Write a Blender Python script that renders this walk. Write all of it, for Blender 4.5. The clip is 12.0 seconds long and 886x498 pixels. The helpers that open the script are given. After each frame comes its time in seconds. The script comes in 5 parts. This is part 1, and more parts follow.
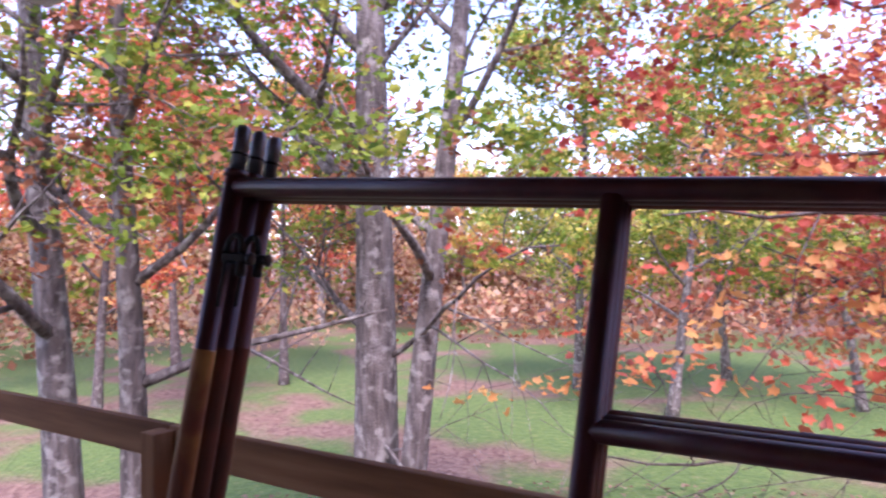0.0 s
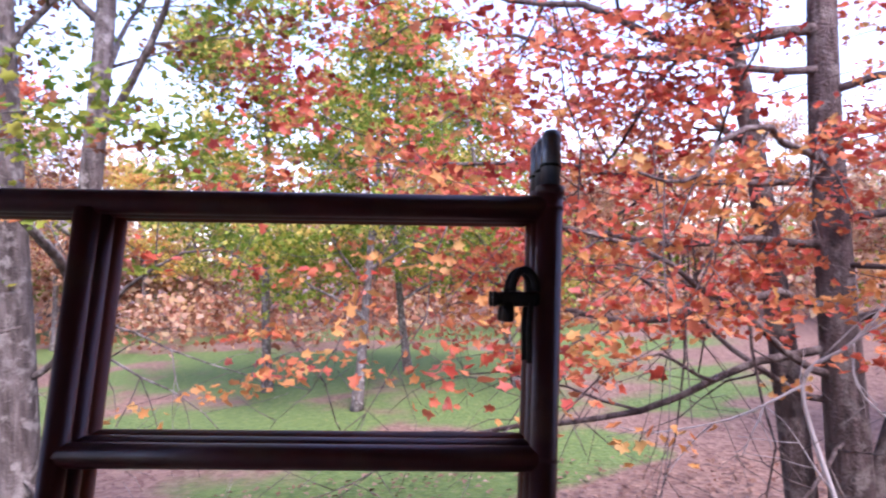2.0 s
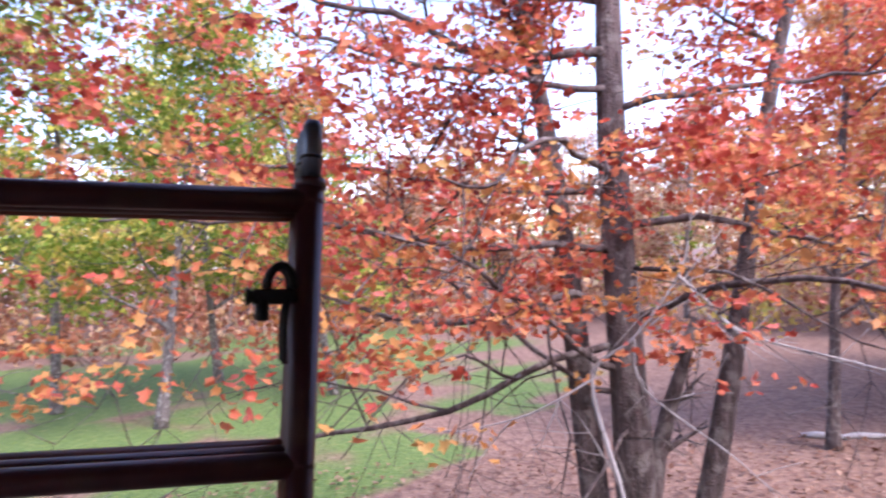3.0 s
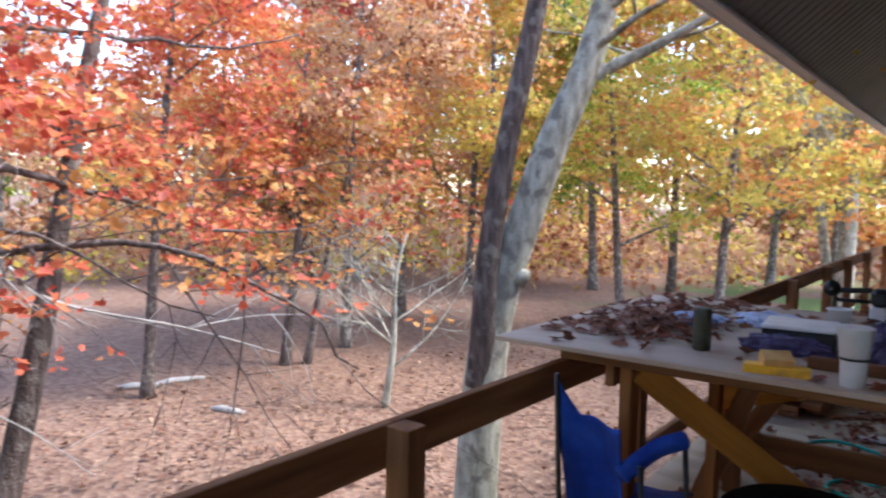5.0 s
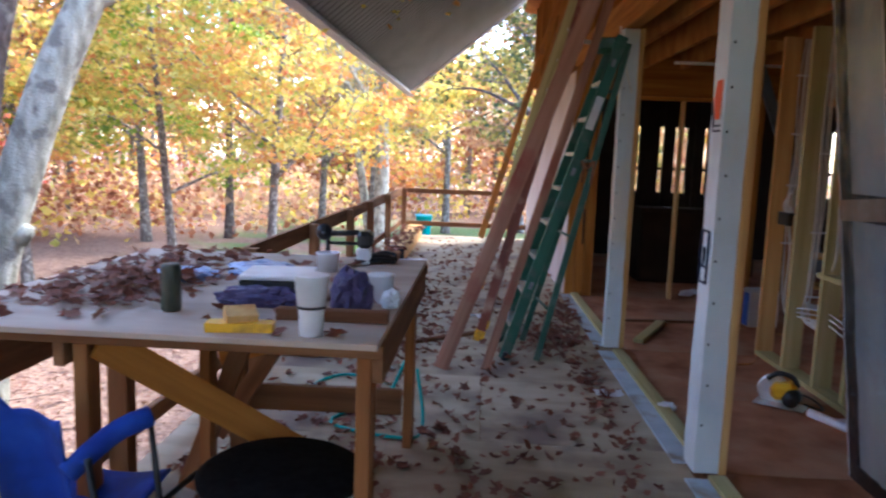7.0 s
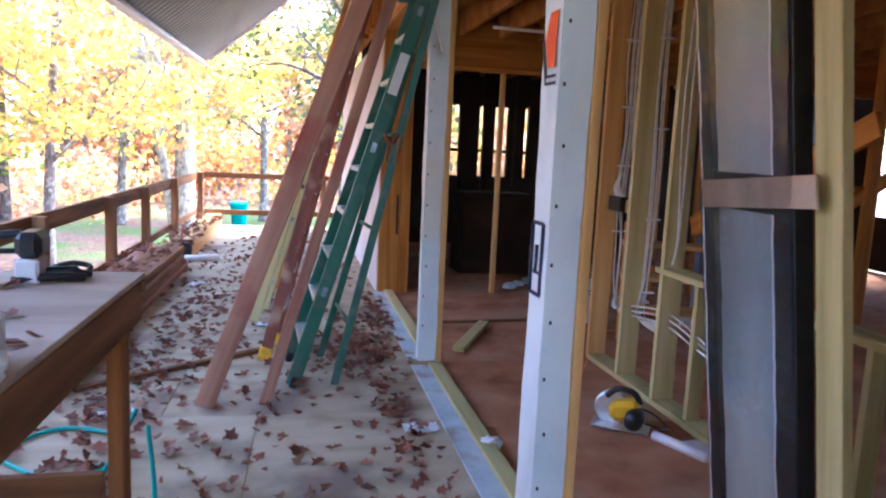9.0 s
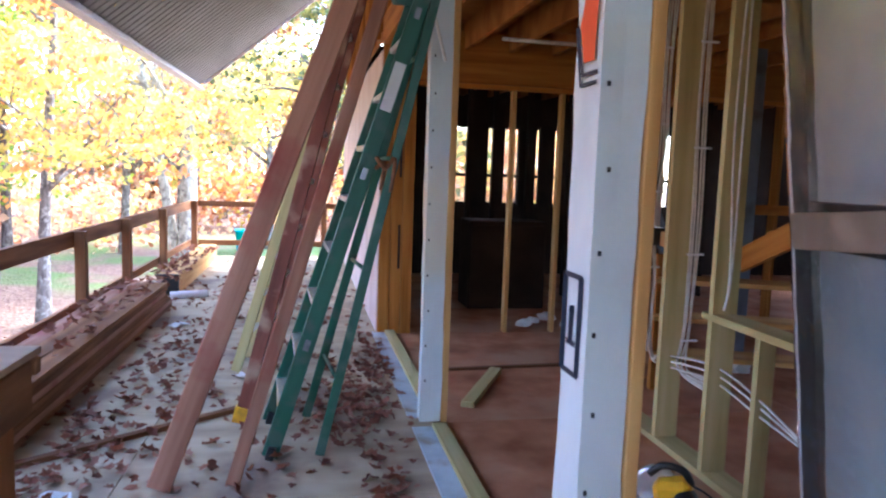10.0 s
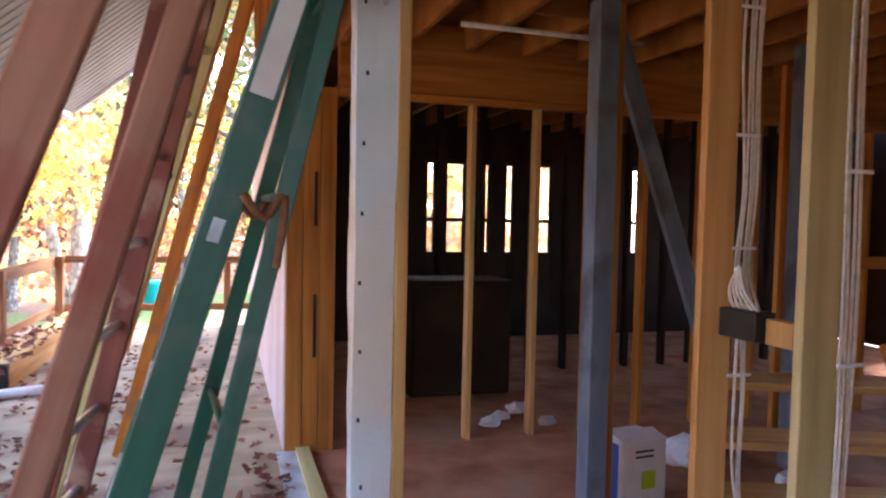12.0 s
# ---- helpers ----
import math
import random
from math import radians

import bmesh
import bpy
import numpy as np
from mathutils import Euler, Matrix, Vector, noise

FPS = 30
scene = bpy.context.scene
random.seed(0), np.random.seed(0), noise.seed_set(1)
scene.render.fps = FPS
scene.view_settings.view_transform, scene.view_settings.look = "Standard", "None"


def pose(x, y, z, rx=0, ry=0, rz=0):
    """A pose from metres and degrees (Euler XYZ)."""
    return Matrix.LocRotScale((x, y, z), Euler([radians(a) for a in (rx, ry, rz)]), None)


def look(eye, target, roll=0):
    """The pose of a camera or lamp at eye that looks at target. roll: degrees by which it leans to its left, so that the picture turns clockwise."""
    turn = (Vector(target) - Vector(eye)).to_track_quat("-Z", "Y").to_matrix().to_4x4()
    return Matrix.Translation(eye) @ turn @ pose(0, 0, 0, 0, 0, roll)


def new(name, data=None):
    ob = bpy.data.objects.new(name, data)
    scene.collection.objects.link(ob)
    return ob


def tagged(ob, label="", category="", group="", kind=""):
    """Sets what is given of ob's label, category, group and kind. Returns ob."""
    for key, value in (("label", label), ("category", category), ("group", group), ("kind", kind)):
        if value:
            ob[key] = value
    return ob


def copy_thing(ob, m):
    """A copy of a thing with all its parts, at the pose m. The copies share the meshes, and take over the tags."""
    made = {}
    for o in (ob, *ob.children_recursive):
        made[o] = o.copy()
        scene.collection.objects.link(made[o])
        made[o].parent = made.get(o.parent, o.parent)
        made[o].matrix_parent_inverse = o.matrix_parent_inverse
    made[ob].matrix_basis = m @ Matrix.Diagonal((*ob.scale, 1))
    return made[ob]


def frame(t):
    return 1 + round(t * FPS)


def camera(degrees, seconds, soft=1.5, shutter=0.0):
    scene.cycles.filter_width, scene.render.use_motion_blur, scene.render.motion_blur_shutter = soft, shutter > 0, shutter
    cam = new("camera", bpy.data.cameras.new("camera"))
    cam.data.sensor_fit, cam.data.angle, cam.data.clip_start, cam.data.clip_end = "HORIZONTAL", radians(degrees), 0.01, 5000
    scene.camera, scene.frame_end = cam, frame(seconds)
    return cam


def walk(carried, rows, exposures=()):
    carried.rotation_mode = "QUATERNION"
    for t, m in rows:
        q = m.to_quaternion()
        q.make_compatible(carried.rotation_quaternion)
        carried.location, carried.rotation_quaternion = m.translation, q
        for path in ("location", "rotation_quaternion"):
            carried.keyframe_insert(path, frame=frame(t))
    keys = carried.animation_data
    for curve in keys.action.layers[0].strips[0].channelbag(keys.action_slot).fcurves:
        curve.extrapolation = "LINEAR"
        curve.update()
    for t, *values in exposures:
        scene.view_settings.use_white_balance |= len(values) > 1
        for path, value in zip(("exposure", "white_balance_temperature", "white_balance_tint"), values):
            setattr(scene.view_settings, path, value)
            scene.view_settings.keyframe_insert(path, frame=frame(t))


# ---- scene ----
cam = camera(63.0, 12.0, soft=2.2, shutter=0.3)
PATH = [
    (0, (0.172, -1.579, 1.547), (-1.47, -2.721, 1.576), -0.9),
    (0.5, (0.139, -1.502, 1.542), (-1.639, -2.418, 1.568), -1.6),
    (1, (0.115, -1.431, 1.54), (-1.756, -2.137, 1.571), -1.8),
    (1.5, (0.097, -1.371, 1.543), (-1.831, -1.9, 1.578), -2.1),
    (2, (0.072, -1.301, 1.554), (-1.891, -1.683, 1.562), -2.4),
    (2.5, (0.068, -1.262, 1.54), (-1.920, -1.430, 1.553), -2.8),
    (3, (0.027, -1.225, 1.535), (-1.969, -1.113, 1.54), -2.5),
    (3.5, (-0.02, -1.17, 1.525), (-1.933, -0.585, 1.545), -1.2),
    (3.7, (-0.05, -1.13, 1.53), (-1.885, -0.33, 1.51), -0.9),
    (5.3, (-0.113, -0.995, 1.63), (-1.163, 0.699, 1.46), 2.0),
    (5.5, (-0.118, -0.941, 1.615), (-1.065, 0.811, 1.429), 2.5),
    (6, (-0.067, -0.914, 1.619), (-0.745, 0.955, 1.407), 2.4),
    (6.5, (-0.011, -0.698, 1.6), (-0.397, 1.251, 1.367), 2.3),
    (7, (0.115, -0.595, 1.616), (0.003, 1.384, 1.355), 2.1),
    (7.5, (0.182, -0.454, 1.618), (0.346, 1.519, 1.338), 2.6),
    (7.7, (0.191, -0.356, 1.628), (0.459, 1.604, 1.335), 2.6),
    (9.3, (0.463, 0.774, 1.53), (0.823, 2.722, 1.259), 2.6),
    (9.5, (0.489, 0.892, 1.538), (0.848, 2.843, 1.281), 2.5),
    (10, (0.566, 1.28, 1.543), (0.898, 3.241, 1.328), 2.0),
    (10.5, (0.601, 1.804, 1.526), (0.919, 3.772, 1.364), 2.0),
    (11, (0.67, 2.297, 1.535), (1.031, 4.262, 1.439), 2.1),
    (11.5, (0.735, 2.772, 1.605), (1.18, 4.72, 1.527), 1.6),
    (12, (0.848, 3.257, 1.562), (1.373, 5.184, 1.467), 1.2),
]
EXPOSURES = [(0, 2.1, 5950, 42), (2.0, 2.05, 6000, 40), (3.7, 2.15, 6100, 26), (5.3, 2.5, 6250, 10), (6.5, 2.95, 5900, 11), (7.5, 3.65, 5700, 12), (9.3, 4.35, 5450, 14), (11, 4.15, 5500, 10), (12, 4.5, 6200, 20)]
walk(cam, [(t, look(e, g, r)) for t, e, g, r in PATH], EXPOSURES)

# ---- light ----
world = bpy.data.worlds.new("sky")
scene.world = world
world.use_nodes = True
wn = world.node_tree
sky = wn.nodes.new("ShaderNodeTexSky")
sky.sky_type, sky.sun_disc = "NISHITA", False
sky.sun_elevation, sky.sun_rotation = radians(52), radians(50)
sky.air_density, sky.dust_density, sky.ozone_density = 1.0, 1.2, 1.0
bg = wn.nodes["Background"]
bg.inputs["Strength"].default_value = 0.15
wn.links.new(sky.outputs["Color"], bg.inputs["Color"])
sun = new("sun", bpy.data.lights.new("sun", "SUN"))
sun.data.energy, sun.data.angle, sun.data.color = 1.5, radians(20), (1.0, 0.965, 0.91)
sun.matrix_world = look((12, 10, 20), (0, 0, 0))

# ---- materials ----


def ramp_of(nt, stops):
    r = nt.nodes.new("ShaderNodeValToRGB")
    els = r.color_ramp.elements
    while len(els) < len(stops):
        els.new(0.5)
    for e, (p, c) in zip(els, stops):
        e.position, e.color = p, (*c, 1)
    return r


def surface(name, colours, scale=(8, 8, 8), rough=0.7, bump=0.3, fine=60.0, metallic=0.0, random_tint=0.0,
            wear=None, wear_scale=3.0, dist=0.004, spec=0.4, detail=6.0):
    """A solid surface: two scales of noise through a ramp of colours, bump, optional worn patches."""
    m = bpy.data.materials.new(name)
    m.use_nodes = True
    nt = m.node_tree
    b = nt.nodes["Principled BSDF"]
    co = nt.nodes.new("ShaderNodeTexCoord")
    mp = nt.nodes.new("ShaderNodeMapping")
    mp.inputs["Scale"].default_value = scale
    nt.links.new(co.outputs["Object"], mp.inputs["Vector"])
    info = nt.nodes.new("ShaderNodeObjectInfo")
    off = nt.nodes.new("ShaderNodeMath")
    off.operation = "MULTIPLY"
    off.inputs[1].default_value = 37.0
    nt.links.new(info.outputs["Random"], off.inputs[0])
    n1 = nt.nodes.new("ShaderNodeTexNoise")
    n1.noise_dimensions = "4D"
    n1.inputs["Scale"].default_value, n1.inputs["Detail"].default_value = 1.0, detail
    nt.links.new(mp.outputs["Vector"], n1.inputs["Vector"])
    nt.links.new(off.outputs[0], n1.inputs["W"])
    k = len(colours)
    r = ramp_of(nt, [(0.3 + 0.4 * i / max(k - 1, 1), c) for i, c in enumerate(colours)])
    nt.links.new(n1.outputs["Fac"], r.inputs["Fac"])
    col = r.outputs["Color"]
    n2 = nt.nodes.new("ShaderNodeTexNoise")
    n2.inputs["Scale"].default_value, n2.inputs["Detail"].default_value = fine, 4.0
    nt.links.new(co.outputs["Object"], n2.inputs["Vector"])
    if wear:
        n3 = nt.nodes.new("ShaderNodeTexNoise")
        n3.inputs["Scale"].default_value, n3.inputs["Detail"].default_value = wear_scale, 8.0
        nt.links.new(co.outputs["Object"], n3.inputs["Vector"])
        wr = ramp_of(nt, [(0.52, (0, 0, 0)), (0.64, (1, 1, 1))])
        nt.links.new(n3.outputs["Fac"], wr.inputs["Fac"])
        mx = nt.nodes.new("ShaderNodeMixRGB")
        mx.inputs["Color2"].default_value = (*wear, 1)
        nt.links.new(wr.outputs["Color"], mx.inputs["Fac"])
        nt.links.new(col, mx.inputs["Color1"])
        col = mx.outputs["Color"]
    if random_tint:
        hs = nt.nodes.new("ShaderNodeHueSaturation")
        mr = nt.nodes.new("ShaderNodeMapRange")
        mr.inputs["To Min"].default_value, mr.inputs["To Max"].default_value = 1 - random_tint, 1 + random_tint
        nt.links.new(info.outputs["Random"], mr.inputs["Value"])
        nt.links.new(mr.outputs["Result"], hs.inputs["Value"])
        nt.links.new(col, hs.inputs["Color"])
        col = hs.outputs["Color"]
    nt.links.new(col, b.inputs["Base Color"])
    b.inputs["Roughness"].default_value, b.inputs["Metallic"].default_value = rough, metallic
    b.inputs["Specular IOR Level"].default_value = spec
    if bump:
        ad = nt.nodes.new("ShaderNodeMath")
        ad.operation = "ADD"
        nt.links.new(n1.outputs["Fac"], ad.inputs[0])
        nt.links.new(n2.outputs["Fac"], ad.inputs[1])
        bp = nt.nodes.new("ShaderNodeBump")
        bp.inputs["Strength"].default_value, bp.inputs["Distance"].default_value = bump, dist
        nt.links.new(ad.outputs[0], bp.inputs["Height"])
        nt.links.new(bp.outputs["Normal"], b.inputs["Normal"])
    return m


def leaf_material(name, colours, translucent=0.48, rough=0.55):
    m = bpy.data.materials.new(name)
    m.use_nodes = True
    nt = m.node_tree
    b = nt.nodes["Principled BSDF"]
    g = nt.nodes.new("ShaderNodeNewGeometry")
    k = len(colours)
    r = ramp_of(nt, [(i / max(k - 1, 1), c) for i, c in enumerate(colours)])
    nt.links.new(g.outputs["Random Per Island"], r.inputs["Fac"])
    b.inputs["Roughness"].default_value = rough
    b.inputs["Specular IOR Level"].default_value = 0.3
    nt.links.new(r.outputs["Color"], b.inputs["Base Color"])
    if translucent:
        t = nt.nodes.new("ShaderNodeBsdfTranslucent")
        nt.links.new(r.outputs["Color"], t.inputs["Color"])
        mx = nt.nodes.new("ShaderNodeMixShader")
        mx.inputs["Fac"].default_value = translucent
        nt.links.new(b.outputs["BSDF"], mx.inputs[1])
        nt.links.new(t.outputs["BSDF"], mx.inputs[2])
        nt.links.new(mx.outputs["Shader"], nt.nodes["Material Output"].inputs["Surface"])
    return m


LUMBER = surface("weathered_lumber", [(0.115, 0.045, 0.02), (0.20, 0.088, 0.038), (0.30, 0.145, 0.066)], (14, 14, 1.2), 0.75, 0.35, 90, random_tint=0.18, spec=0.15)
LUMBER_Y = surface("fresh_lumber", [(0.45, 0.235, 0.075), (0.60, 0.34, 0.12), (0.68, 0.43, 0.17)], (16, 16, 1.0), 0.65, 0.25, 80, random_tint=0.12, spec=0.15)
LUMBER_O = surface("aged_framing_lumber", [(0.29, 0.10, 0.016), (0.46, 0.175, 0.032), (0.56, 0.24, 0.05)], (16, 16, 1.0), 0.7, 0.3, 80, random_tint=0.2, spec=0.15)
TREATED = surface("treated_lumber", [(0.36, 0.30, 0.12), (0.50, 0.42, 0.19), (0.58, 0.49, 0.25)], (16, 16, 1.0), 0.65, 0.25, 80, random_tint=0.1, spec=0.15)
PINKWOOD = surface("pinkish_ladder_wood", [(0.25, 0.115, 0.075), (0.36, 0.18, 0.12), (0.44, 0.235, 0.165)], (18, 18, 1.2), 0.7, 0.3, 80, wear=(0.27, 0.055, 0.045), wear_scale=1.5, spec=0.15)
LEGWOOD = surface("orange_brown_table_leg", [(0.17, 0.062, 0.02), (0.28, 0.11, 0.036), (0.36, 0.16, 0.06)], (14, 14, 1.2), 0.75, 0.35, 90, random_tint=0.18, spec=0.15)
PLY = surface("weathered_plywood_deck", [(0.30, 0.22, 0.138), (0.435, 0.335, 0.215), (0.52, 0.415, 0.285)], (1.6, 5, 5), 0.85, 0.3, 45, random_tint=0.1, wear=(0.24, 0.17, 0.125), wear_scale=1.6)
PLY_TOP = surface("table_plywood", [(0.36, 0.25, 0.18), (0.46, 0.34, 0.25), (0.54, 0.42, 0.33)], (2, 7, 7), 0.75, 0.25, 60)
OSB = surface("red_brown_subfloor", [(0.26, 0.095, 0.042), (0.42, 0.18, 0.09), (0.54, 0.28, 0.16)], (3, 3, 3), 0.8, 0.3, 30, wear=(0.44, 0.25, 0.15), wear_scale=1.1, spec=0.2)
WRAP = surface("white_house_wrap", [(0.55, 0.60, 0.62), (0.63, 0.68, 0.69), (0.69, 0.73, 0.73)], (5, 5, 3), 0.5, 0.5, 14, wear=(0.66, 0.61, 0.52), wear_scale=1.3, dist=0.006)
SHEATH = surface("pale_sheathing", [(0.60, 0.47, 0.42), (0.70, 0.57, 0.52), (0.74, 0.63, 0.58)], (3, 3, 1), 0.7, 0.2, 40)
FLASH = surface("blue_grey_flashing", [(0.33, 0.40, 0.45), (0.45, 0.53, 0.58), (0.56, 0.62, 0.65)], (5, 5, 5), 0.45, 0.3, 30, wear=(0.30, 0.25, 0.2), wear_scale=4)
MAROON = surface("maroon_scaffold_paint", [(0.052, 0.012, 0.014), (0.082, 0.018, 0.021), (0.115, 0.027, 0.028)], (20, 20, 4), 0.38, 0.25, 120, wear=(0.10, 0.045, 0.03), wear_scale=9, spec=0.5, dist=0.0015)
RUSTY = surface("rusty_yellow_scaffold_paint", [(0.30, 0.11, 0.03), (0.52, 0.28, 0.07), (0.60, 0.38, 0.12)], (10, 10, 2), 0.5, 0.3, 90, wear=(0.20, 0.06, 0.03), wear_scale=5, dist=0.002)
REDRUST = surface("rusty_red_scaffold_paint", [(0.10, 0.022, 0.012), (0.17, 0.04, 0.02), (0.22, 0.06, 0.03)], (10, 10, 2), 0.5, 0.3, 90, wear=(0.10, 0.035, 0.02), wear_scale=5, dist=0.002)
STEEL = surface("dark_galvanised_pin", [(0.10, 0.11, 0.125), (0.18, 0.19, 0.21), (0.25, 0.26, 0.28)], (20, 20, 20), 0.4, 0.2, 120, metallic=0.8, dist=0.001)
BLACKIRON = surface("black_iron", [(0.015, 0.014, 0.014), (0.03, 0.027, 0.025)], (30, 30, 30), 0.5, 0.3, 120, metallic=0.5, dist=0.001)
FASCIA = surface("white_fascia_metal", [(0.60, 0.57, 0.57), (0.68, 0.65, 0.65), (0.73, 0.70, 0.70)], (3, 1, 3), 0.45, 0.1, 30)
SOFFIT = surface("grey_ribbed_soffit", [(0.15, 0.14, 0.145), (0.185, 0.175, 0.18), (0.215, 0.204, 0.21)], (3, 1, 3), 0.5, 0.12, 30)
GREEN = surface("green_fibreglass", [(0.004, 0.055, 0.032), (0.008, 0.09, 0.052), (0.013, 0.12, 0.07)], (14, 14, 2), 0.45, 0.2, 80, wear=(0.05, 0.10, 0.07), wear_scale=7, spec=0.5)
ORANGE = surface("orange_fibreglass", [(0.42, 0.13, 0.015), (0.58, 0.20, 0.025), (0.66, 0.27, 0.05)], (14, 14, 2), 0.5, 0.2, 80, wear=(0.36, 0.16, 0.05), wear_scale=6)
REDWOOD = surface("faded_red_ladder_rail", [(0.13, 0.036, 0.024), (0.21, 0.062, 0.04), (0.28, 0.10, 0.06)], (14, 14, 2), 0.6, 0.3, 80, wear=(0.40, 0.25, 0.17), wear_scale=4)
ALU = surface("worn_aluminium", [(0.55, 0.56, 0.58), (0.68, 0.69, 0.70), (0.76, 0.76, 0.77)], (20, 20, 20), 0.38, 0.15, 90, metallic=0.9, dist=0.001)
BLUEGREY = surface("blue_grey_painted_post", [(0.10, 0.125, 0.155), (0.15, 0.185, 0.225), (0.19, 0.23, 0.275)], (8, 8, 2), 0.5, 0.15, 60, wear=(0.08, 0.085, 0.09), wear_scale=3)
BLUE = surface("blue_camp_chair_fabric", [(0.006, 0.03, 0.24), (0.01, 0.05, 0.34), (0.02, 0.08, 0.42)], (9, 9, 9), 0.75, 0.5, 220, wear=(0.012, 0.04, 0.22), wear_scale=5)
BLACKCLOTH = surface("black_cloth", [(0.006, 0.005, 0.005), (0.012, 0.011, 0.011)], (30, 30, 30), 0.95, 0.3, 200, spec=0.05)
BLACK = surface("black_plastic", [(0.008, 0.008, 0.009), (0.02, 0.02, 0.021)], (20, 20, 20), 0.42, 0.2, 120, dist=0.001)
WHITEP = surface("white_plastic", [(0.66, 0.66, 0.68), (0.76, 0.76, 0.78), (0.80, 0.80, 0.81)], (10, 10, 10), 0.4, 0.08, 80, dist=0.001)
CARDW = surface("white_carton", [(0.58, 0.57, 0.56), (0.68, 0.67, 0.66), (0.74, 0.73, 0.72)], (6, 6, 6), 0.7, 0.1, 60)
YELLOW = surface("yellow_tool_plastic", [(0.72, 0.36, 0.01), (0.85, 0.46, 0.015)], (12, 12, 12), 0.42, 0.1, 90, wear=(0.45, 0.24, 0.03), wear_scale=8, dist=0.001)
TEAL = surface("teal_bin_plastic", [(0.0, 0.30, 0.34), (0.005, 0.40, 0.45)], (4, 4, 4), 0.45, 0.1, 40)
TEALHOSE = surface("teal_hose_rubber", [(0.0, 0.28, 0.24), (0.01, 0.40, 0.34)], (12, 12, 12), 0.4, 0.1, 90)
PURPLE = surface("dark_purple_bag", [(0.035, 0.025, 0.07), (0.06, 0.045, 0.12), (0.09, 0.07, 0.17)], (9, 9, 9), 0.45, 0.9, 30, dist=0.02)
BLUETARP = surface("crumpled_blue_film", [(0.12, 0.20, 0.42), (0.25, 0.34, 0.58), (0.5, 0.56, 0.7)], (9, 9, 9), 0.3, 1.0, 25, dist=0.02)
DARKCAN = surface("dark_camouflage_can", [(0.02, 0.022, 0.016), (0.045, 0.05, 0.03), (0.09, 0.085, 0.06)], (25, 25, 18), 0.5, 0.2, 90)
LIME = surface("lime_sticker", [(0.36, 0.55, 0.01), (0.42, 0.62, 0.02)], (8, 8, 8), 0.6, 0.0)
BLUEPLAST = surface("blue_label", [(0.03, 0.09, 0.32), (0.05, 0.13, 0.42)], (8, 8, 8), 0.5, 0.0)
REDPRINT = surface("red_orange_print", [(0.75, 0.09, 0.02), (0.80, 0.13, 0.035)], (8, 8, 8), 0.55, 0.0)
NAVYPRINT = surface("dark_navy_print", [(0.012, 0.014, 0.035), (0.02, 0.022, 0.05)], (8, 8, 8), 0.55, 0.0)
WIRE = surface("white_cable_sheath", [(0.55, 0.51, 0.42), (0.68, 0.65, 0.58), (0.75, 0.73, 0.68)], (30, 30, 30), 0.5, 0.05)
# near-black brown: the shade of the unlit rooms is put into this colour
SHADEBOARD = surface("board_with_shade_in_colour", [(0.018, 0.0085, 0.004), (0.032, 0.016, 0.008), (0.05, 0.026, 0.013)], (3, 3, 3), 0.8, 0.2, 30)
CEIL = surface("roof_deck_underside", [(0.22, 0.076, 0.013), (0.34, 0.13, 0.026), (0.42, 0.185, 0.042)], (3, 5, 3), 0.75, 0.25, 40, spec=0.15)
BARK = surface("grey_brown_bark", [(0.06, 0.048, 0.042), (0.15, 0.125, 0.112), (0.27, 0.235, 0.215)], (16, 16, 3.2), 0.9, 1.0, 40, dist=0.03, wear=(0.36, 0.335, 0.30), wear_scale=7)
BARK_D = surface("dark_maple_bark", [(0.04, 0.03, 0.027), (0.095, 0.07, 0.063), (0.18, 0.14, 0.128)], (18, 18, 3.4), 0.9, 1.0, 40, dist=0.025, wear=(0.20, 0.175, 0.155), wear_scale=6)
BARK_L = surface("pale_grey_bark", [(0.17, 0.16, 0.125), (0.36, 0.345, 0.28), (0.53, 0.515, 0.44)], (9, 9, 3.5), 0.9, 0.8, 40, dist=0.02, wear=(0.19, 0.175, 0.15), wear_scale=6)
BARK_W = surface("bleached_dead_wood", [(0.26, 0.245, 0.23), (0.38, 0.36, 0.34), (0.46, 0.44, 0.42)], (14, 14, 4), 0.85, 0.6, 40, dist=0.012)

L_GREEN = leaf_material("green_yellow_leaves", [(0.10, 0.19, 0.03), (0.18, 0.28, 0.035), (0.30, 0.38, 0.05), (0.48, 0.46, 0.07), (0.13, 0.21, 0.03), (0.22, 0.30, 0.04)])
L_RED = leaf_material("red_maple_leaves", [(0.42, 0.055, 0.032), (0.60, 0.13, 0.065), (0.68, 0.20, 0.10), (0.72, 0.29, 0.12), (0.54, 0.09, 0.065), (0.72, 0.26, 0.19)])
L_DRED = leaf_material("dark_red_leaves", [(0.20, 0.025, 0.02), (0.32, 0.04, 0.03), (0.42, 0.07, 0.04), (0.26, 0.05, 0.03)])
L_ORANGE = leaf_material("orange_leaves", [(0.56, 0.22, 0.07), (0.68, 0.32, 0.10), (0.70, 0.38, 0.12), (0.60, 0.19, 0.08), (0.66, 0.42, 0.14)])
L_YELLOW = leaf_material("yellow_leaves", [(0.62, 0.47, 0.09), (0.74, 0.58, 0.14), (0.58, 0.48, 0.12), (0.42, 0.42, 0.09), (0.72, 0.48, 0.12)])
L_BROWN = leaf_material("brown_oak_leaves", [(0.20, 0.075, 0.035), (0.32, 0.12, 0.06), (0.42, 0.19, 0.10), (0.26, 0.09, 0.05)])
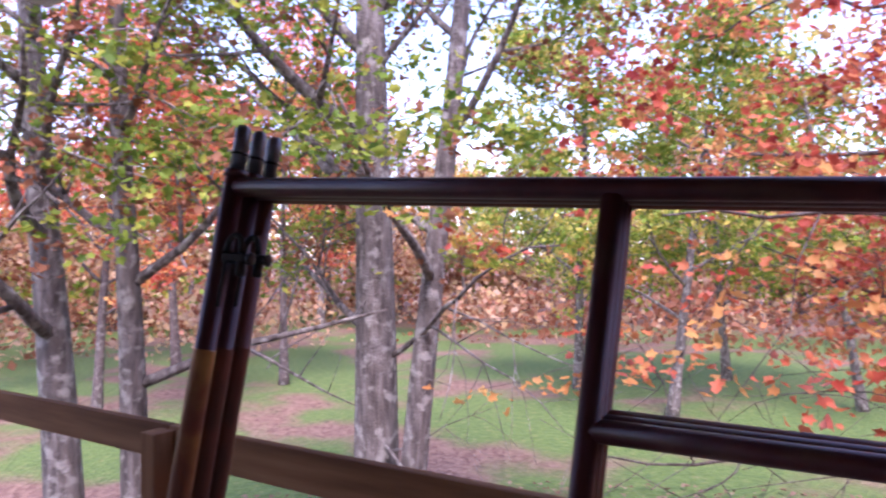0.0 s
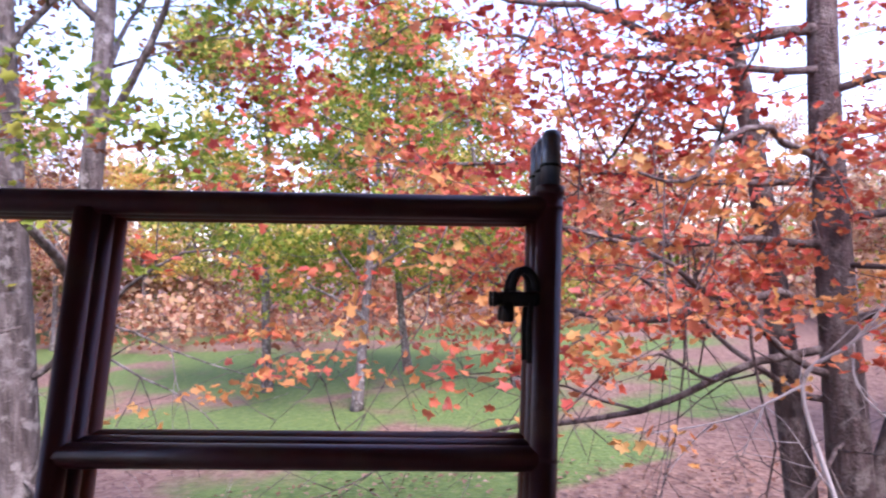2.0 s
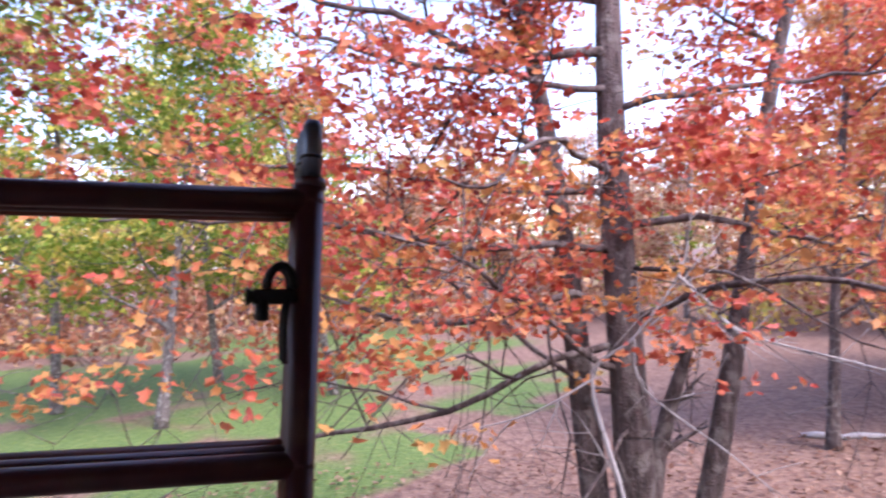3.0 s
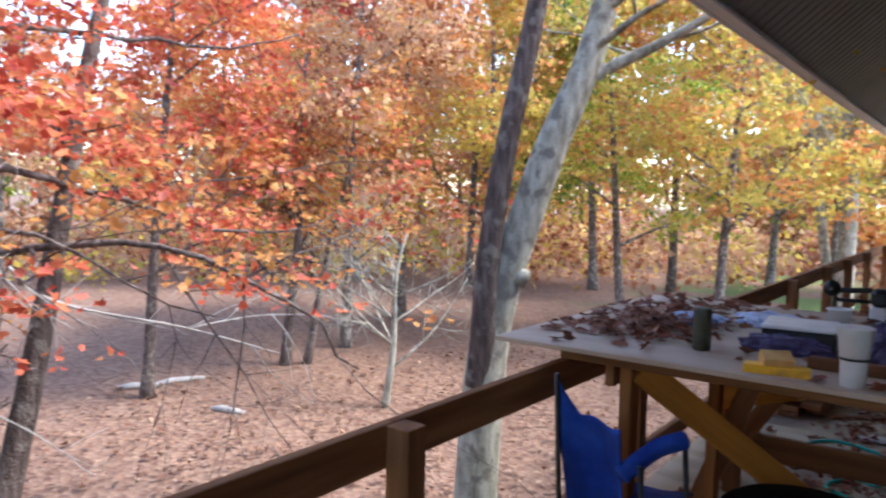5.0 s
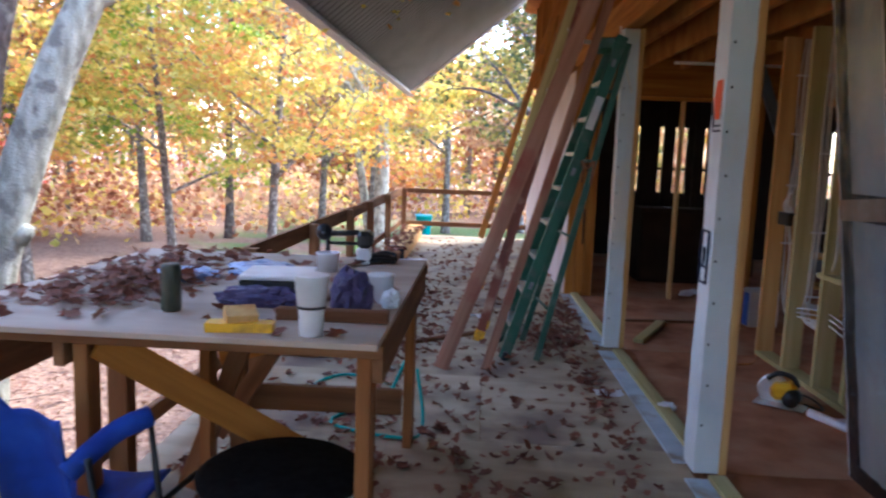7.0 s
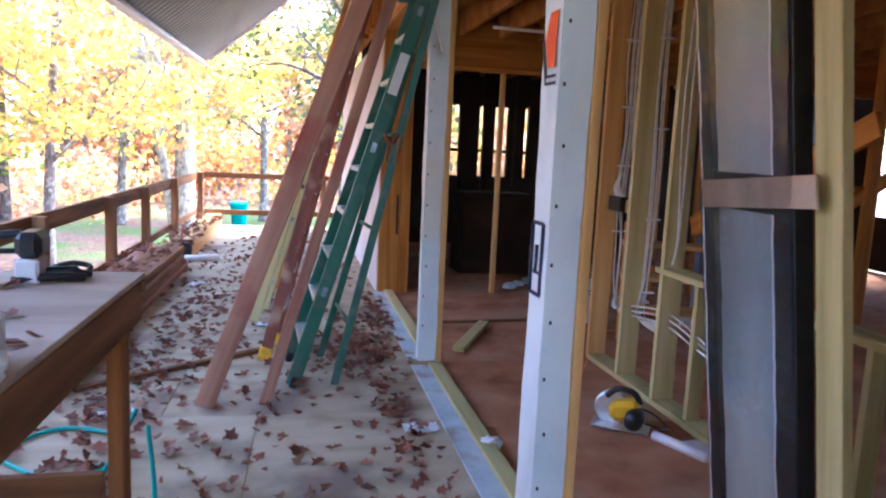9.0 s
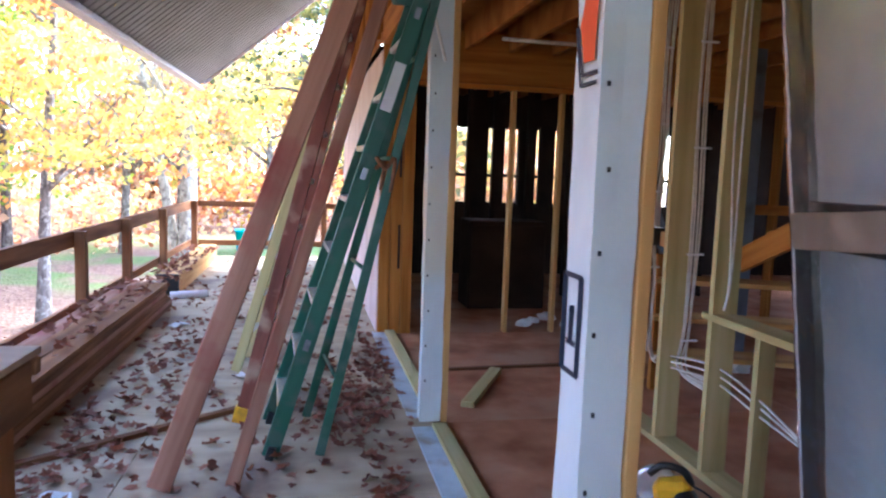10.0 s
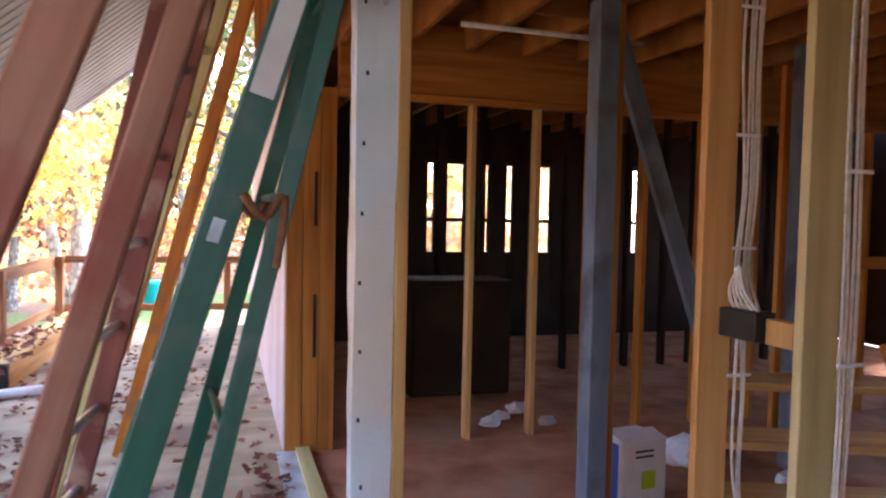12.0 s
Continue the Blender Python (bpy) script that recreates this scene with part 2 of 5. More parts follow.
L_TAN = leaf_material("pale_tan_far_leaves", [(0.50, 0.31, 0.20), (0.60, 0.39, 0.26), (0.66, 0.44, 0.20), (0.52, 0.26, 0.18), (0.58, 0.46, 0.26)])
L_DRY = leaf_material("dry_fallen_leaves", [(0.13, 0.040, 0.022), (0.22, 0.075, 0.04), (0.30, 0.125, 0.075), (0.16, 0.056, 0.036), (0.36, 0.19, 0.13)], 0.2, 0.7)
L_LITTER = leaf_material("ground_leaf_litter", [(0.12, 0.05, 0.03), (0.20, 0.105, 0.068), (0.30, 0.185, 0.127), (0.14, 0.065, 0.038), (0.38, 0.26, 0.18)], 0.12, 0.8)
L_PINE = leaf_material("pine_needles", [(0.05, 0.07, 0.03), (0.10, 0.12, 0.04), (0.30, 0.26, 0.06), (0.16, 0.14, 0.06)])


def ground_material():
    m = bpy.data.materials.new("leafy_ground")
    m.use_nodes = True
    nt = m.node_tree
    b = nt.nodes["Principled BSDF"]
    co = nt.nodes.new("ShaderNodeTexCoord")
    vo = nt.nodes.new("ShaderNodeTexVoronoi")
    vo.inputs["Scale"].default_value = 9.0
    nt.links.new(co.outputs["Object"], vo.inputs["Vector"])
    litter = ramp_of(nt, [(0.0, (0.10, 0.046, 0.03)), (0.35, (0.165, 0.09, 0.06)), (0.7, (0.24, 0.148, 0.102)), (1.0, (0.12, 0.06, 0.037))])
    nt.links.new(vo.outputs["Color"], litter.inputs["Fac"])
    n = nt.nodes.new("ShaderNodeTexNoise")
    n.inputs["Scale"].default_value, n.inputs["Detail"].default_value = 5.0, 6.0
    nt.links.new(co.outputs["Object"], n.inputs["Vector"])
    grass = ramp_of(nt, [(0.3, (0.06, 0.11, 0.02)), (0.6, (0.105, 0.165, 0.032)), (0.75, (0.20, 0.19, 0.07))])
    nt.links.new(n.outputs["Fac"], grass.inputs["Fac"])
    # lawn lies in two stretches: out past the trees and beyond the deck's far end
    sep = nt.nodes.new("ShaderNodeSeparateXYZ")
    nt.links.new(co.outputs["Object"], sep.inputs["Vector"])
    big = nt.nodes.new("ShaderNodeTexNoise")
    big.inputs["Scale"].default_value, big.inputs["Detail"].default_value = 0.22, 5.0
    nt.links.new(co.outputs["Object"], big.inputs["Vector"])

    def math_node(op, a, bb):
        q = nt.nodes.new("ShaderNodeMath")
        q.operation = op
        for i, v in enumerate((a, bb)):
            if isinstance(v, (int, float)):
                q.inputs[i].default_value = v
            else:
                nt.links.new(v, q.inputs[i])
        return q.outputs[0]

    def step(v, lo, hi):
        q = nt.nodes.new("ShaderNodeMapRange")
        q.interpolation_type = "SMOOTHSTEP"
        nt.links.new(v, q.inputs["Value"])
        q.inputs["From Min"].default_value, q.inputs["From Max"].default_value = lo, hi
        return q.outputs["Result"]
    jit = math_node("MULTIPLY", math_node("SUBTRACT", big.outputs["Fac"], 0.5), 12.0)
    xx = math_node("ADD", sep.outputs["X"], jit)
    yy = math_node("ADD", sep.outputs["Y"], jit)
    lawn1 = math_node("MULTIPLY", math_node("MULTIPLY", step(math_node("ADD", xx, math_node("MULTIPLY", yy, 1.6)), -15.0, -17.5), step(xx, -44.0, -38.0)), step(yy, 6.0, 2.0))
    lawn2 = math_node("MULTIPLY", math_node("MULTIPLY", step(yy, 24.0, 27.0), step(yy, 46.0, 40.0)), step(xx, -14.0, -10.0))
    fac = math_node("MAXIMUM", lawn1, lawn2)
    patch = step(big.outputs["Fac"], 0.62, 0.50)
    fac = math_node("MULTIPLY", fac, patch)
    mx = nt.nodes.new("ShaderNodeMixRGB")
    nt.links.new(fac, mx.inputs["Fac"])
    nt.links.new(litter.outputs["Color"], mx.inputs["Color1"])
    nt.links.new(grass.outputs["Color"], mx.inputs["Color2"])
    nt.links.new(mx.outputs["Color"], b.inputs["Base Color"])
    b.inputs["Roughness"].default_value = 0.9
    bp = nt.nodes.new("ShaderNodeBump")
    bp.inputs["Strength"].default_value, bp.inputs["Distance"].default_value = 0.8, 0.05
    nt.links.new(vo.outputs["Distance"], bp.inputs["Height"])
    nt.links.new(bp.outputs["Normal"], b.inputs["Normal"])
    return m


GROUND = ground_material()


def glass_material(name, tint=(0.9, 0.95, 0.95), rough=0.05, ior=1.1):
    m = bpy.data.materials.new(name)
    m.use_nodes = True
    b = m.node_tree.nodes["Principled BSDF"]
    b.inputs["Base Color"].default_value = (*tint, 1)
    b.inputs["Roughness"].default_value = rough
    b.inputs["Transmission Weight"].default_value = 1.0
    b.inputs["IOR"].default_value = ior
    return m


FILM = glass_material("clear_plastic_film", (0.98, 0.99, 1.0), 0.05, 1.6)

# ---- geometry helpers ----


def part(name, bm, material, parent, label=""):
    me = bpy.data.meshes.new(name)
    bm.to_mesh(me)
    bm.free()
    me.materials.append(material)
    ob = new(name, me)
    if parent is not None:
        ob.parent = parent
    if label:
        tagged(ob, label)
    return ob


def thing(name, label, category, group="", kind="", at=None):
    ob = new(name)
    ob.empty_display_size = 0.1
    if at is not None:
        ob.matrix_world = at
    return tagged(ob, label, category, group, kind)


def add_box(bm, sx, sy, sz, m=None, bev=0.0):
    r = bmesh.ops.create_cube(bm, size=1.0, matrix=(m or Matrix()) @ Matrix.Diagonal((sx, sy, sz, 1)))
    if bev:
        vs = set(r["verts"])
        es = [e for e in bm.edges if e.verts[0] in vs and e.verts[1] in vs]
        bmesh.ops.bevel(bm, geom=es, offset=bev, segments=1, affect="EDGES")
    return bm


def box(sx, sy, sz, m=None, bev=0.003):
    return add_box(bmesh.new(), sx, sy, sz, m, bev)


def span(p0, p1, side=(0, 0, 1)):
    """A pose whose z runs from p0 to p1 and whose x is as near as may be to side; and the length."""
    a, b = Vector(p0), Vector(p1)
    z = (b - a).normalized()
    s = Vector(side)
    x = (s - z * s.dot(z)).normalized()
    y = z.cross(x)
    m = Matrix((x, y, z)).transposed().to_4x4()
    m.translation = (a + b) / 2
    return m, (b - a).length


BOARDS = {}


def board(name, p0, p1, w, t, material, parent, side=(0, 0, 1), label="", bev=0.003):
    """A sawn board from p0 to p1, w wide along side and t thick. Grain runs along its own z."""
    m, length = span(p0, p1, side)
    key = (round(w, 3), round(t, 3), round(length, 3), material.name)
    if key not in BOARDS:
        bm = box(w, t, length, None, bev)
        me = bpy.data.meshes.new(name)
        bm.to_mesh(me)
        bm.free()
        me.materials.append(material)
        BOARDS[key] = me
    ob = new(name, BOARDS[key])
    if parent is not None:
        ob.parent = parent
        ob.matrix_parent_inverse = Matrix()
    ob.matrix_basis = m
    if label:
        tagged(ob, label)
    return ob


def tube_data(paths, sides=6):
    """Verts and faces of tubes along polylines: paths are (points, radii, sides)."""
    V, F = [], []
    for pts, rad, n in paths:
        base = len(V)
        k = len(pts)
        prev = None
        for i in range(k):
            d = (pts[min(i + 1, k - 1)] - pts[max(i - 1, 0)])
            d = d.normalized() if d.length > 1e-9 else Vector((0, 0, 1))
            if prev is None:
                u = d.orthogonal().normalized()
            else:
                u = (prev - d * prev.dot(d))
                u = u.normalized() if u.length > 1e-6 else d.orthogonal().normalized()
            prev = u
            v = d.cross(u)
            for j in range(n):
                a = 2 * math.pi * j / n
                V.append(pts[i] + (u * math.cos(a) + v * math.sin(a)) * rad[i])
        for i in range(k - 1):
            for j in range(n):
                a, b = base + i * n + j, base + i * n + (j + 1) % n
                F.append((a, b, b + n, a + n))
        F.append(tuple(base + j for j in reversed(range(n))))
        F.append(tuple(base + (k - 1) * n + j for j in range(n)))
    return V, F


def mesh_ob(name, V, F, material, parent=None, smooth=True, label=""):
    me = bpy.data.meshes.new(name)
    me.from_pydata([tuple(v) for v in V], [], F)
    me.materials.append(material)
    if smooth:
        me.polygons.foreach_set("use_smooth", [True] * len(me.polygons))
    me.update()
    ob = new(name, me)
    if parent is not None:
        ob.parent = parent
    if label:
        tagged(ob, label)
    return ob


def tube(name, pts, r, material, parent=None, sides=10, label=""):
    pts = [Vector(p) for p in pts]
    rr = r if isinstance(r, (list, tuple)) else [r] * len(pts)
    V, F = tube_data([(pts, rr, sides)])
    return mesh_ob(name, V, F, material, parent, True, label)


def smooth_path(pts, n=6):
    """A rounded polyline through pts."""
    P = [Vector(p) for p in pts]
    out = []
    for i in range(len(P) - 1):
        p0, p1, p2, p3 = P[max(i - 1, 0)], P[i], P[i + 1], P[min(i + 2, len(P) - 1)]
        for k in range(n):
            t = k / n
            out.append(0.5 * ((2 * p1) + (p2 - p0) * t + (2 * p0 - 5 * p1 + 4 * p2 - p3) * t * t + (3 * p1 - p0 - 3 * p2 + p3) * t ** 3))
    out.append(P[-1])
    return out


def lathe(profile, n=24):
    """A turned shape from (radius, height) pairs."""
    bm = bmesh.new()
    rings = []
    for r, z in profile:
        rings.append([bm.verts.new((r * math.cos(2 * math.pi * j / n), r * math.sin(2 * math.pi * j / n), z)) for j in range(n)])
    for a, b in zip(rings, rings[1:]):
        for j in range(n):
            f = bm.faces.new((a[j], a[(j + 1) % n], b[(j + 1) % n], b[j]))
            f.smooth = True
    bm.faces.new(list(reversed(rings[0])))
    bm.faces.new(rings[-1])
    return bm


LOBES = np.array([(0, -0.5), (0.16, -0.2), (0.48, -0.12), (0.24, 0.1), (0.3, 0.32), (0, 0.52), (-0.3, 0.32), (-0.24, 0.1), (-0.48, -0.12), (-0.16, -0.2)])


def lobed_data(centres, sizes, rng, flat=0.0, curl=0.25):
    """Lobed leaves, ten corners round a dipped middle."""
    c = np.asarray(centres, dtype=float)
    n = len(c)
    d = rng.normal(size=(n, 3))
    d[:, 2] *= (1 - flat)
    d /= np.linalg.norm(d, axis=1)[:, None] + 1e-9
    up = rng.normal(size=(n, 3)) * (1 - flat) + np.array([0, 0, 1.0]) * flat * 2 + rng.normal(size=(n, 3)) * 0.25
    s = np.cross(d, up)
    s /= np.linalg.norm(s, axis=1)[:, None] + 1e-9
    nn = np.cross(s, d)
    L = np.asarray(sizes)[:, None]
    rings = [c - nn * L * curl * 0.4]
    for a, b in LOBES:
        rings.append(c + s * L * a + d * L * b + nn * L * curl * (abs(a) + 0.3 * rng.normal(size=(n, 1)) * 0.6))
    V = np.stack(rings, axis=1).reshape(-1, 3)
    k = len(LOBES)
    idx = np.arange(n) * (k + 1)
    F = np.stack([np.stack([idx, idx + 1 + j, idx + 1 + (j + 1) % k], 1) for j in range(k)], axis=1).reshape(-1, 3)
    return V, F


def leaves_data(centres, sizes, rng, flat=0.0, curl=0.25):
    """Small pointed leaves, four corners and a fold each, at the centres; flat: 1 lies down, 0 any way."""
    c = np.asarray(centres, dtype=float)
    n = len(c)
    d = rng.normal(size=(n, 3))
    d[:, 2] *= (1 - flat)
    d /= np.linalg.norm(d, axis=1)[:, None] + 1e-9
    up = rng.normal(size=(n, 3)) * (1 - flat) + np.array([0, 0, 1.0]) * flat * 3 + rng.normal(size=(n, 3)) * 0.25
    s = np.cross(d, up)
    s /= np.linalg.norm(s, axis=1)[:, None] + 1e-9
    nn = np.cross(s, d)
    L = np.asarray(sizes)[:, None]
    tipv, tail = c + d * L * 0.5, c - d * L * 0.5
    mid = c + d * L * 0.05 - nn * L * curl * 0.5
    a, b = mid + s * L * 0.4 + nn * L * curl, mid - s * L * 0.4 + nn * L * curl
    V = np.stack([tail, a, tipv, b], axis=1).reshape(-1, 3)
    idx = np.arange(n) * 4
    F = np.concatenate([np.stack([idx, idx + 1, idx + 2], 1), np.stack([idx, idx + 2, idx + 3], 1)], axis=1).reshape(-1, 3)
    return V, F


def leaf_mesh(name, centres, sizes, material, rng, flat=0.0, curl=0.25, lobed=False):
    V, F = (lobed_data if lobed else leaves_data)(centres, sizes, rng, flat, curl)
    me = bpy.data.meshes.new(name)
    me.vertices.add(len(V))
    me.vertices.foreach_set("co", V.ravel())
    me.loops.add(F.size)
    me.loops.foreach_set("vertex_index", F.ravel().astype(np.int32))
    me.polygons.add(len(F))
    me.polygons.foreach_set("loop_start", np.arange(0, F.size, 3, dtype=np.int32))
    me.materials.append(material)
    me.update(calc_edges=True)
    me.validate()
    return me


# ---- structure ----
HOUSE = pose(1.235, 3.0, 0, 0, 0, 1.7)      # x into the house, y along its outer wall, origin at a post's corner


def hp(x, y, z=0.0):
    return HOUSE @ Vector((x, y, z))


GZ = -2.6                                   # the yard lies below the deck
g = bmesh.new()
bmesh.ops.create_grid(g, x_segments=120, y_segments=120, size=150.0)
for v in g.verts:
    d = math.hypot(v.co.x, v.co.y)
    v.co.z = GZ + 0.10 * noise.noise((v.co.x * 0.12, v.co.y * 0.12, 3)) * min(1, d / 8) + max(0, d - 45) * 0.02
ground = part("ground", g, GROUND, None)
tagged(ground, "brown leaf-covered yard with stretches of green lawn", "ground", kind="structure")
for f in ground.data.polygons:
    f.use_smooth = True

# deck: joists and plywood sheets on posts
deck = thing("deck_floor", "weathered plywood deck floor strewn with dry leaves", "floor", kind="structure")
DX0, DX1, DY0, DY1 = -1.60, 1.26, -6.4, 13.72


def sheet(x0, x1, y0, y1, parent, material, z=0.0, t=0.019, name="plywood_sheet"):
    return board(name, ((x0 + x1) / 2, y0 + 0.002, z - t / 2), ((x0 + x1) / 2, y1 - 0.002, z - t / 2), x1 - x0 - 0.004, t, material, parent, side=(1, 0, 0), bev=0.002)


y = DY0
row = 0
while y < DY1 - 0.01:
    y2 = min(y + 1.22, DY1)
    cuts = [DX0, DX0 + 1.22, DX1] if row % 2 else [DX0, DX0 + 1.74, DX1]
    for a, b in zip(cuts, cuts[1:]):
        sheet(a, b, y, y2, deck, PLY)
    y, row = y2, row + 1
part("underlay", box(DX1 - DX0 - 0.05, DY1 - DY0 - 0.05, 0.004, Matrix.Translation(((DX0 + DX1) / 2, (DY0 + DY1) / 2, -0.0215)), 0), LUMBER, deck)
for i in range(51):
    yy = DY0 + 0.02 + i * 0.4
    board("joist", (DX0 + 0.04, yy, -0.121), (DX1, yy, -0.121), 0.19, 0.038, LUMBER, deck)
board("rim_board", (DX0 + 0.02, DY0, -0.115), (DX0 + 0.02, DY1, -0.115), 0.19, 0.038, LUMBER, deck)
for yy in (-6.2, -3.6, -0.9, 1.8, 4.5, 7.2, 9.9, 13.5):
    board("support_post", (DX0 + 0.12, yy, GZ - 0.2), (DX0 + 0.12, yy, -0.21), 0.14, 0.14, LUMBER, deck)

# railing: a flat-faced top board, a low board and posts
RX = -1.53
rail = thing("deck_railing", "rough brown timber deck railing with square posts", "railing", kind="structure")
cuts = [-6.3, -4.08, 0.62, 4.3, 7.93, 11.22, 13.62]
for a, b in zip(cuts, cuts[1:]):
    board("rail_board", (RX - 0.02, a + 0.002, 0.85), (RX - 0.02, b - 0.002, 0.85), 0.14, 0.038, LUMBER, rail)
    board("low_rail_board", (RX - 0.02, a + 0.002, 0.24), (RX - 0.02, b - 0.002, 0.24), 0.09, 0.038, LUMBER, rail)
for yy in (-6.1, -4.08, -1.75, 0.62, 2.46, 4.3, 6.11, 7.93, 9.42, 11.22, 13.57):
    board("rail_post", (RX + 0.046, yy, 0.0), (RX + 0.046, yy, 0.918 if yy > -3 else 0.905), 0.089, 0.089, LUMBER, rail, side=(1, 0, 0))
for z, w in ((0.88, 0.09), (0.24, 0.09)):
    board("end_rail_board", (RX + 0.1, 13.6, z), (1.1, 13.6, z), w, 0.038, LUMBER, rail)
board("rail_post", (0.60, 13.55, 0), (0.60, 13.55, 0.86), 0.089, 0.06, LUMBER, rail, side=(1, 0, 0))

# outer wall of the house: wrapped post bundles, sill plate, header, sheathed stretch
wall_e = thing("wall_east", "half-framed outer wall with white-wrapped posts and bare lumber", "wall", kind="structure", at=HOUSE)


def wrapped_post(y0, y1, deep=0.125, h=2.66):
    bm = bmesh.new()
    nz = 40
    cx, cy, hx, hy = deep / 2, (y0 + y1) / 2, deep / 2, (y1 - y0) / 2
    ring = [(-hx, -hy), (0, -hy), (hx, -hy), (hx, 0), (hx, hy), (0, hy), (-hx, hy), (-hx, 0)]
    rows = []
    for i in range(nz + 1):
        z = 0.045 + (h - 0.045) * i / nz
        r = []
        for k, (a, b) in enumerate(ring):
            w = 0.006 * noise.noise((k * 1.7 + y0 * 3, z * 1.6, 5)) + 0.004 * noise.noise((k * 3.1, z * 7, y0))
            s = 1 + w / max(hx, hy) * 1.2
            r.append(bm.verts.new((cx + a * s, cy + b * s, z)))
        rows.append(r)
    for a, b in zip(rows, rows[1:]):
        for k in range(8):
            f = bm.faces.new((a[k], a[(k + 1) % 8], b[(k + 1) % 8], b[k]))
            f.smooth = False
    bm.faces.new(rows[-1])
    bm.faces.new(list(reversed(rows[0])))
    return part("wrapped_post", bm, WRAP, wall_e, "post bundle wrapped in white house wrap")


for y0, y1 in ((0.0, 0.17), (2.43, 2.54)):
    wrapped_post(y0, y1)
    board("stud", (0.146, (y0 + y1) / 2, 0.04), (0.146, (y0 + y1) / 2, 2.66), 0.038, y1 - y0 + 0.012, LUMBER_Y, wall_e, side=(1, 0, 0))
# bare jamb studs at the far opening
for k, x in enumerate((0.06, 0.165, 0.27)):
    board("stud", (x, 4.99, 0.0), (x, 4.99, 2.36 if k == 2 else 2.66), 0.10, 0.07, LUMBER_O, wall_e, side=(1, 0, 0))
# slots are not cut: flat dark strips paint the shade inside them
for z0, z1 in ((0.62, 1.03), (1.47, 1.82)):
    board("mortise", (0.19, 4.953, z0), (0.19, 4.953, z1), 0.022, 0.004, SHADEBOARD, wall_e, side=(1, 0, 0), label="dark strip painting the shade of a slot in the jamb stud", bev=0)
# sill plates with flashing tape
for a, b in ((-2.1, -0.004), (0.194, 2.426), (2.604, 4.95)):
    board("sill_plate", (0.12, a, 0.02), (0.12, b, 0.02), 0.09, 0.04, TREATED, wall_e, side=(1, 0, 0))
    board("flashing_strip", (0.015, a, 0.012), (0.015, b, 0.012), 0.12, 0.012, FLASH, wall_e, side=(1, 0, 0), label="blue-grey flashing tape along the sill")
# header above the openings
for a, b in ((-5.0, 0.5), (0.5, 5.03)):
    board("header_beam", (0.06, a, 2.79), (0.06, b, 2.79), 0.25, 0.12, LUMBER_O, wall_e, side=(0, 0, 1))
# sheathed wall past the jamb and behind the camera
part("sheathing", box(0.15, 5.6, 2.62, Matrix.Translation((0.075, 7.84, 1.31))), SHEATH, wall_e, "pale wall sheathing")
part("sheathing", box(0.15, 7.0, 2.66, Matrix.Translation((0.075, -5.6, 1.33))), WRAP, wall_e, "wall wrapped in white house wrap")
# framing above the header up to the roof
for i in range(44):
    yy = -8.6 + i * 0.45
    board("cripple_stud", (0.06, yy, 2.92), (0.06, yy, 4.78), 0.038, 0.09, LUMBER_O, wall_e, side=(0, 1, 0))
part("sheathing", box(0.012, 19.6, 1.9, Matrix.Translation((0.13, 0.95, 3.85))), CEIL, wall_e, "brown board above the header")

# porch roof: ribbed soffit panels that rise towards the house, fascia and rake boards
roof = thing("porch_roof", "grey ribbed porch roof underside with white fascia", "roof", kind="structure")
SL = 0.83
rz = lambda x: 2.86 + SL * (x + 1.5)
bm = bmesh.new()
for i in range(119):
    y0 = -5.0 + 19.3 * i / 119
    prof = [(y0, 0.0), (y0 + 0.118, 0.0), (y0 + 0.124, -0.010), (y0 + 0.140, -0.010), (y0 + 0.146, 0.0), (y0 + 0.1622, 0.0)]
    ra = [bm.verts.new((-1.5, yy, rz(-1.5) + h)) for yy, h in prof]
    rb = [bm.verts.new((1.35, yy, rz(1.35) + h)) for yy, h in prof]
    for k in range(5):
        bm.faces.new((ra[k], ra[k + 1], rb[k + 1], rb[k]))
part("soffit", bm, SOFFIT, roof, "grey ribbed soffit panels")
a_r = math.degrees(math.atan(SL))
part("roof_slab", box(3.9, 19.4, 0.1, pose(-0.15, 4.65, rz(-0.15) + 0.12, 0, -a_r, 0)), CEIL, roof)
part("roof_slab", box(7.5, 22.9, 0.1, pose(4.4, 2.9, 3.75, 0, 12, 0)), CEIL, roof)
board("fascia", (-1.53, -5.0, 2.87), (-1.53, 14.34, 2.87), 0.24, 0.03, FASCIA, roof, label="white metal fascia board")
board("fascia_lip", (-1.48, -5.0, 2.765), (-1.48, 14.3, 2.765), 0.10, 0.02, FASCIA, roof, side=(1, 0, 0))
board("rake_board", (-1.5, 14.32, rz(-1.5) + 0.05), (1.6, 14.32, rz(1.6) + 0.05), 0.16, 0.03, FASCIA, roof, side=(0, 0, 1))

# house floor, back walls
hfloor = thing("house_floor", "red-brown wooden subfloor with dust and scraps", "floor", kind="structure", at=HOUSE)
y = -6.0
while y < 9.9:
    for x in (0.17, 2.61, 5.05):
        sheet(x, x + 2.44, y, y + 1.22, hfloor, OSB, z=0.0, name="subfloor_panel")
    y += 1.22
part("subfloor_base", box(7.6, 16.6, 0.2, Matrix.Translation((3.9, 2.1, -0.125))), LUMBER, hfloor)
FY = 9.0                                     # far wall
# the far wall's panels are coloured as dark as the unlit room
wall_n = thing("wall_north", "far wall with unlit shade in its colour and small bright windows", "wall", kind="structure", at=HOUSE)
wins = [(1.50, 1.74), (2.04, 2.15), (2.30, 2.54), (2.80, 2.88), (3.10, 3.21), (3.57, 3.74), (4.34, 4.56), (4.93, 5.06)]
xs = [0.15]
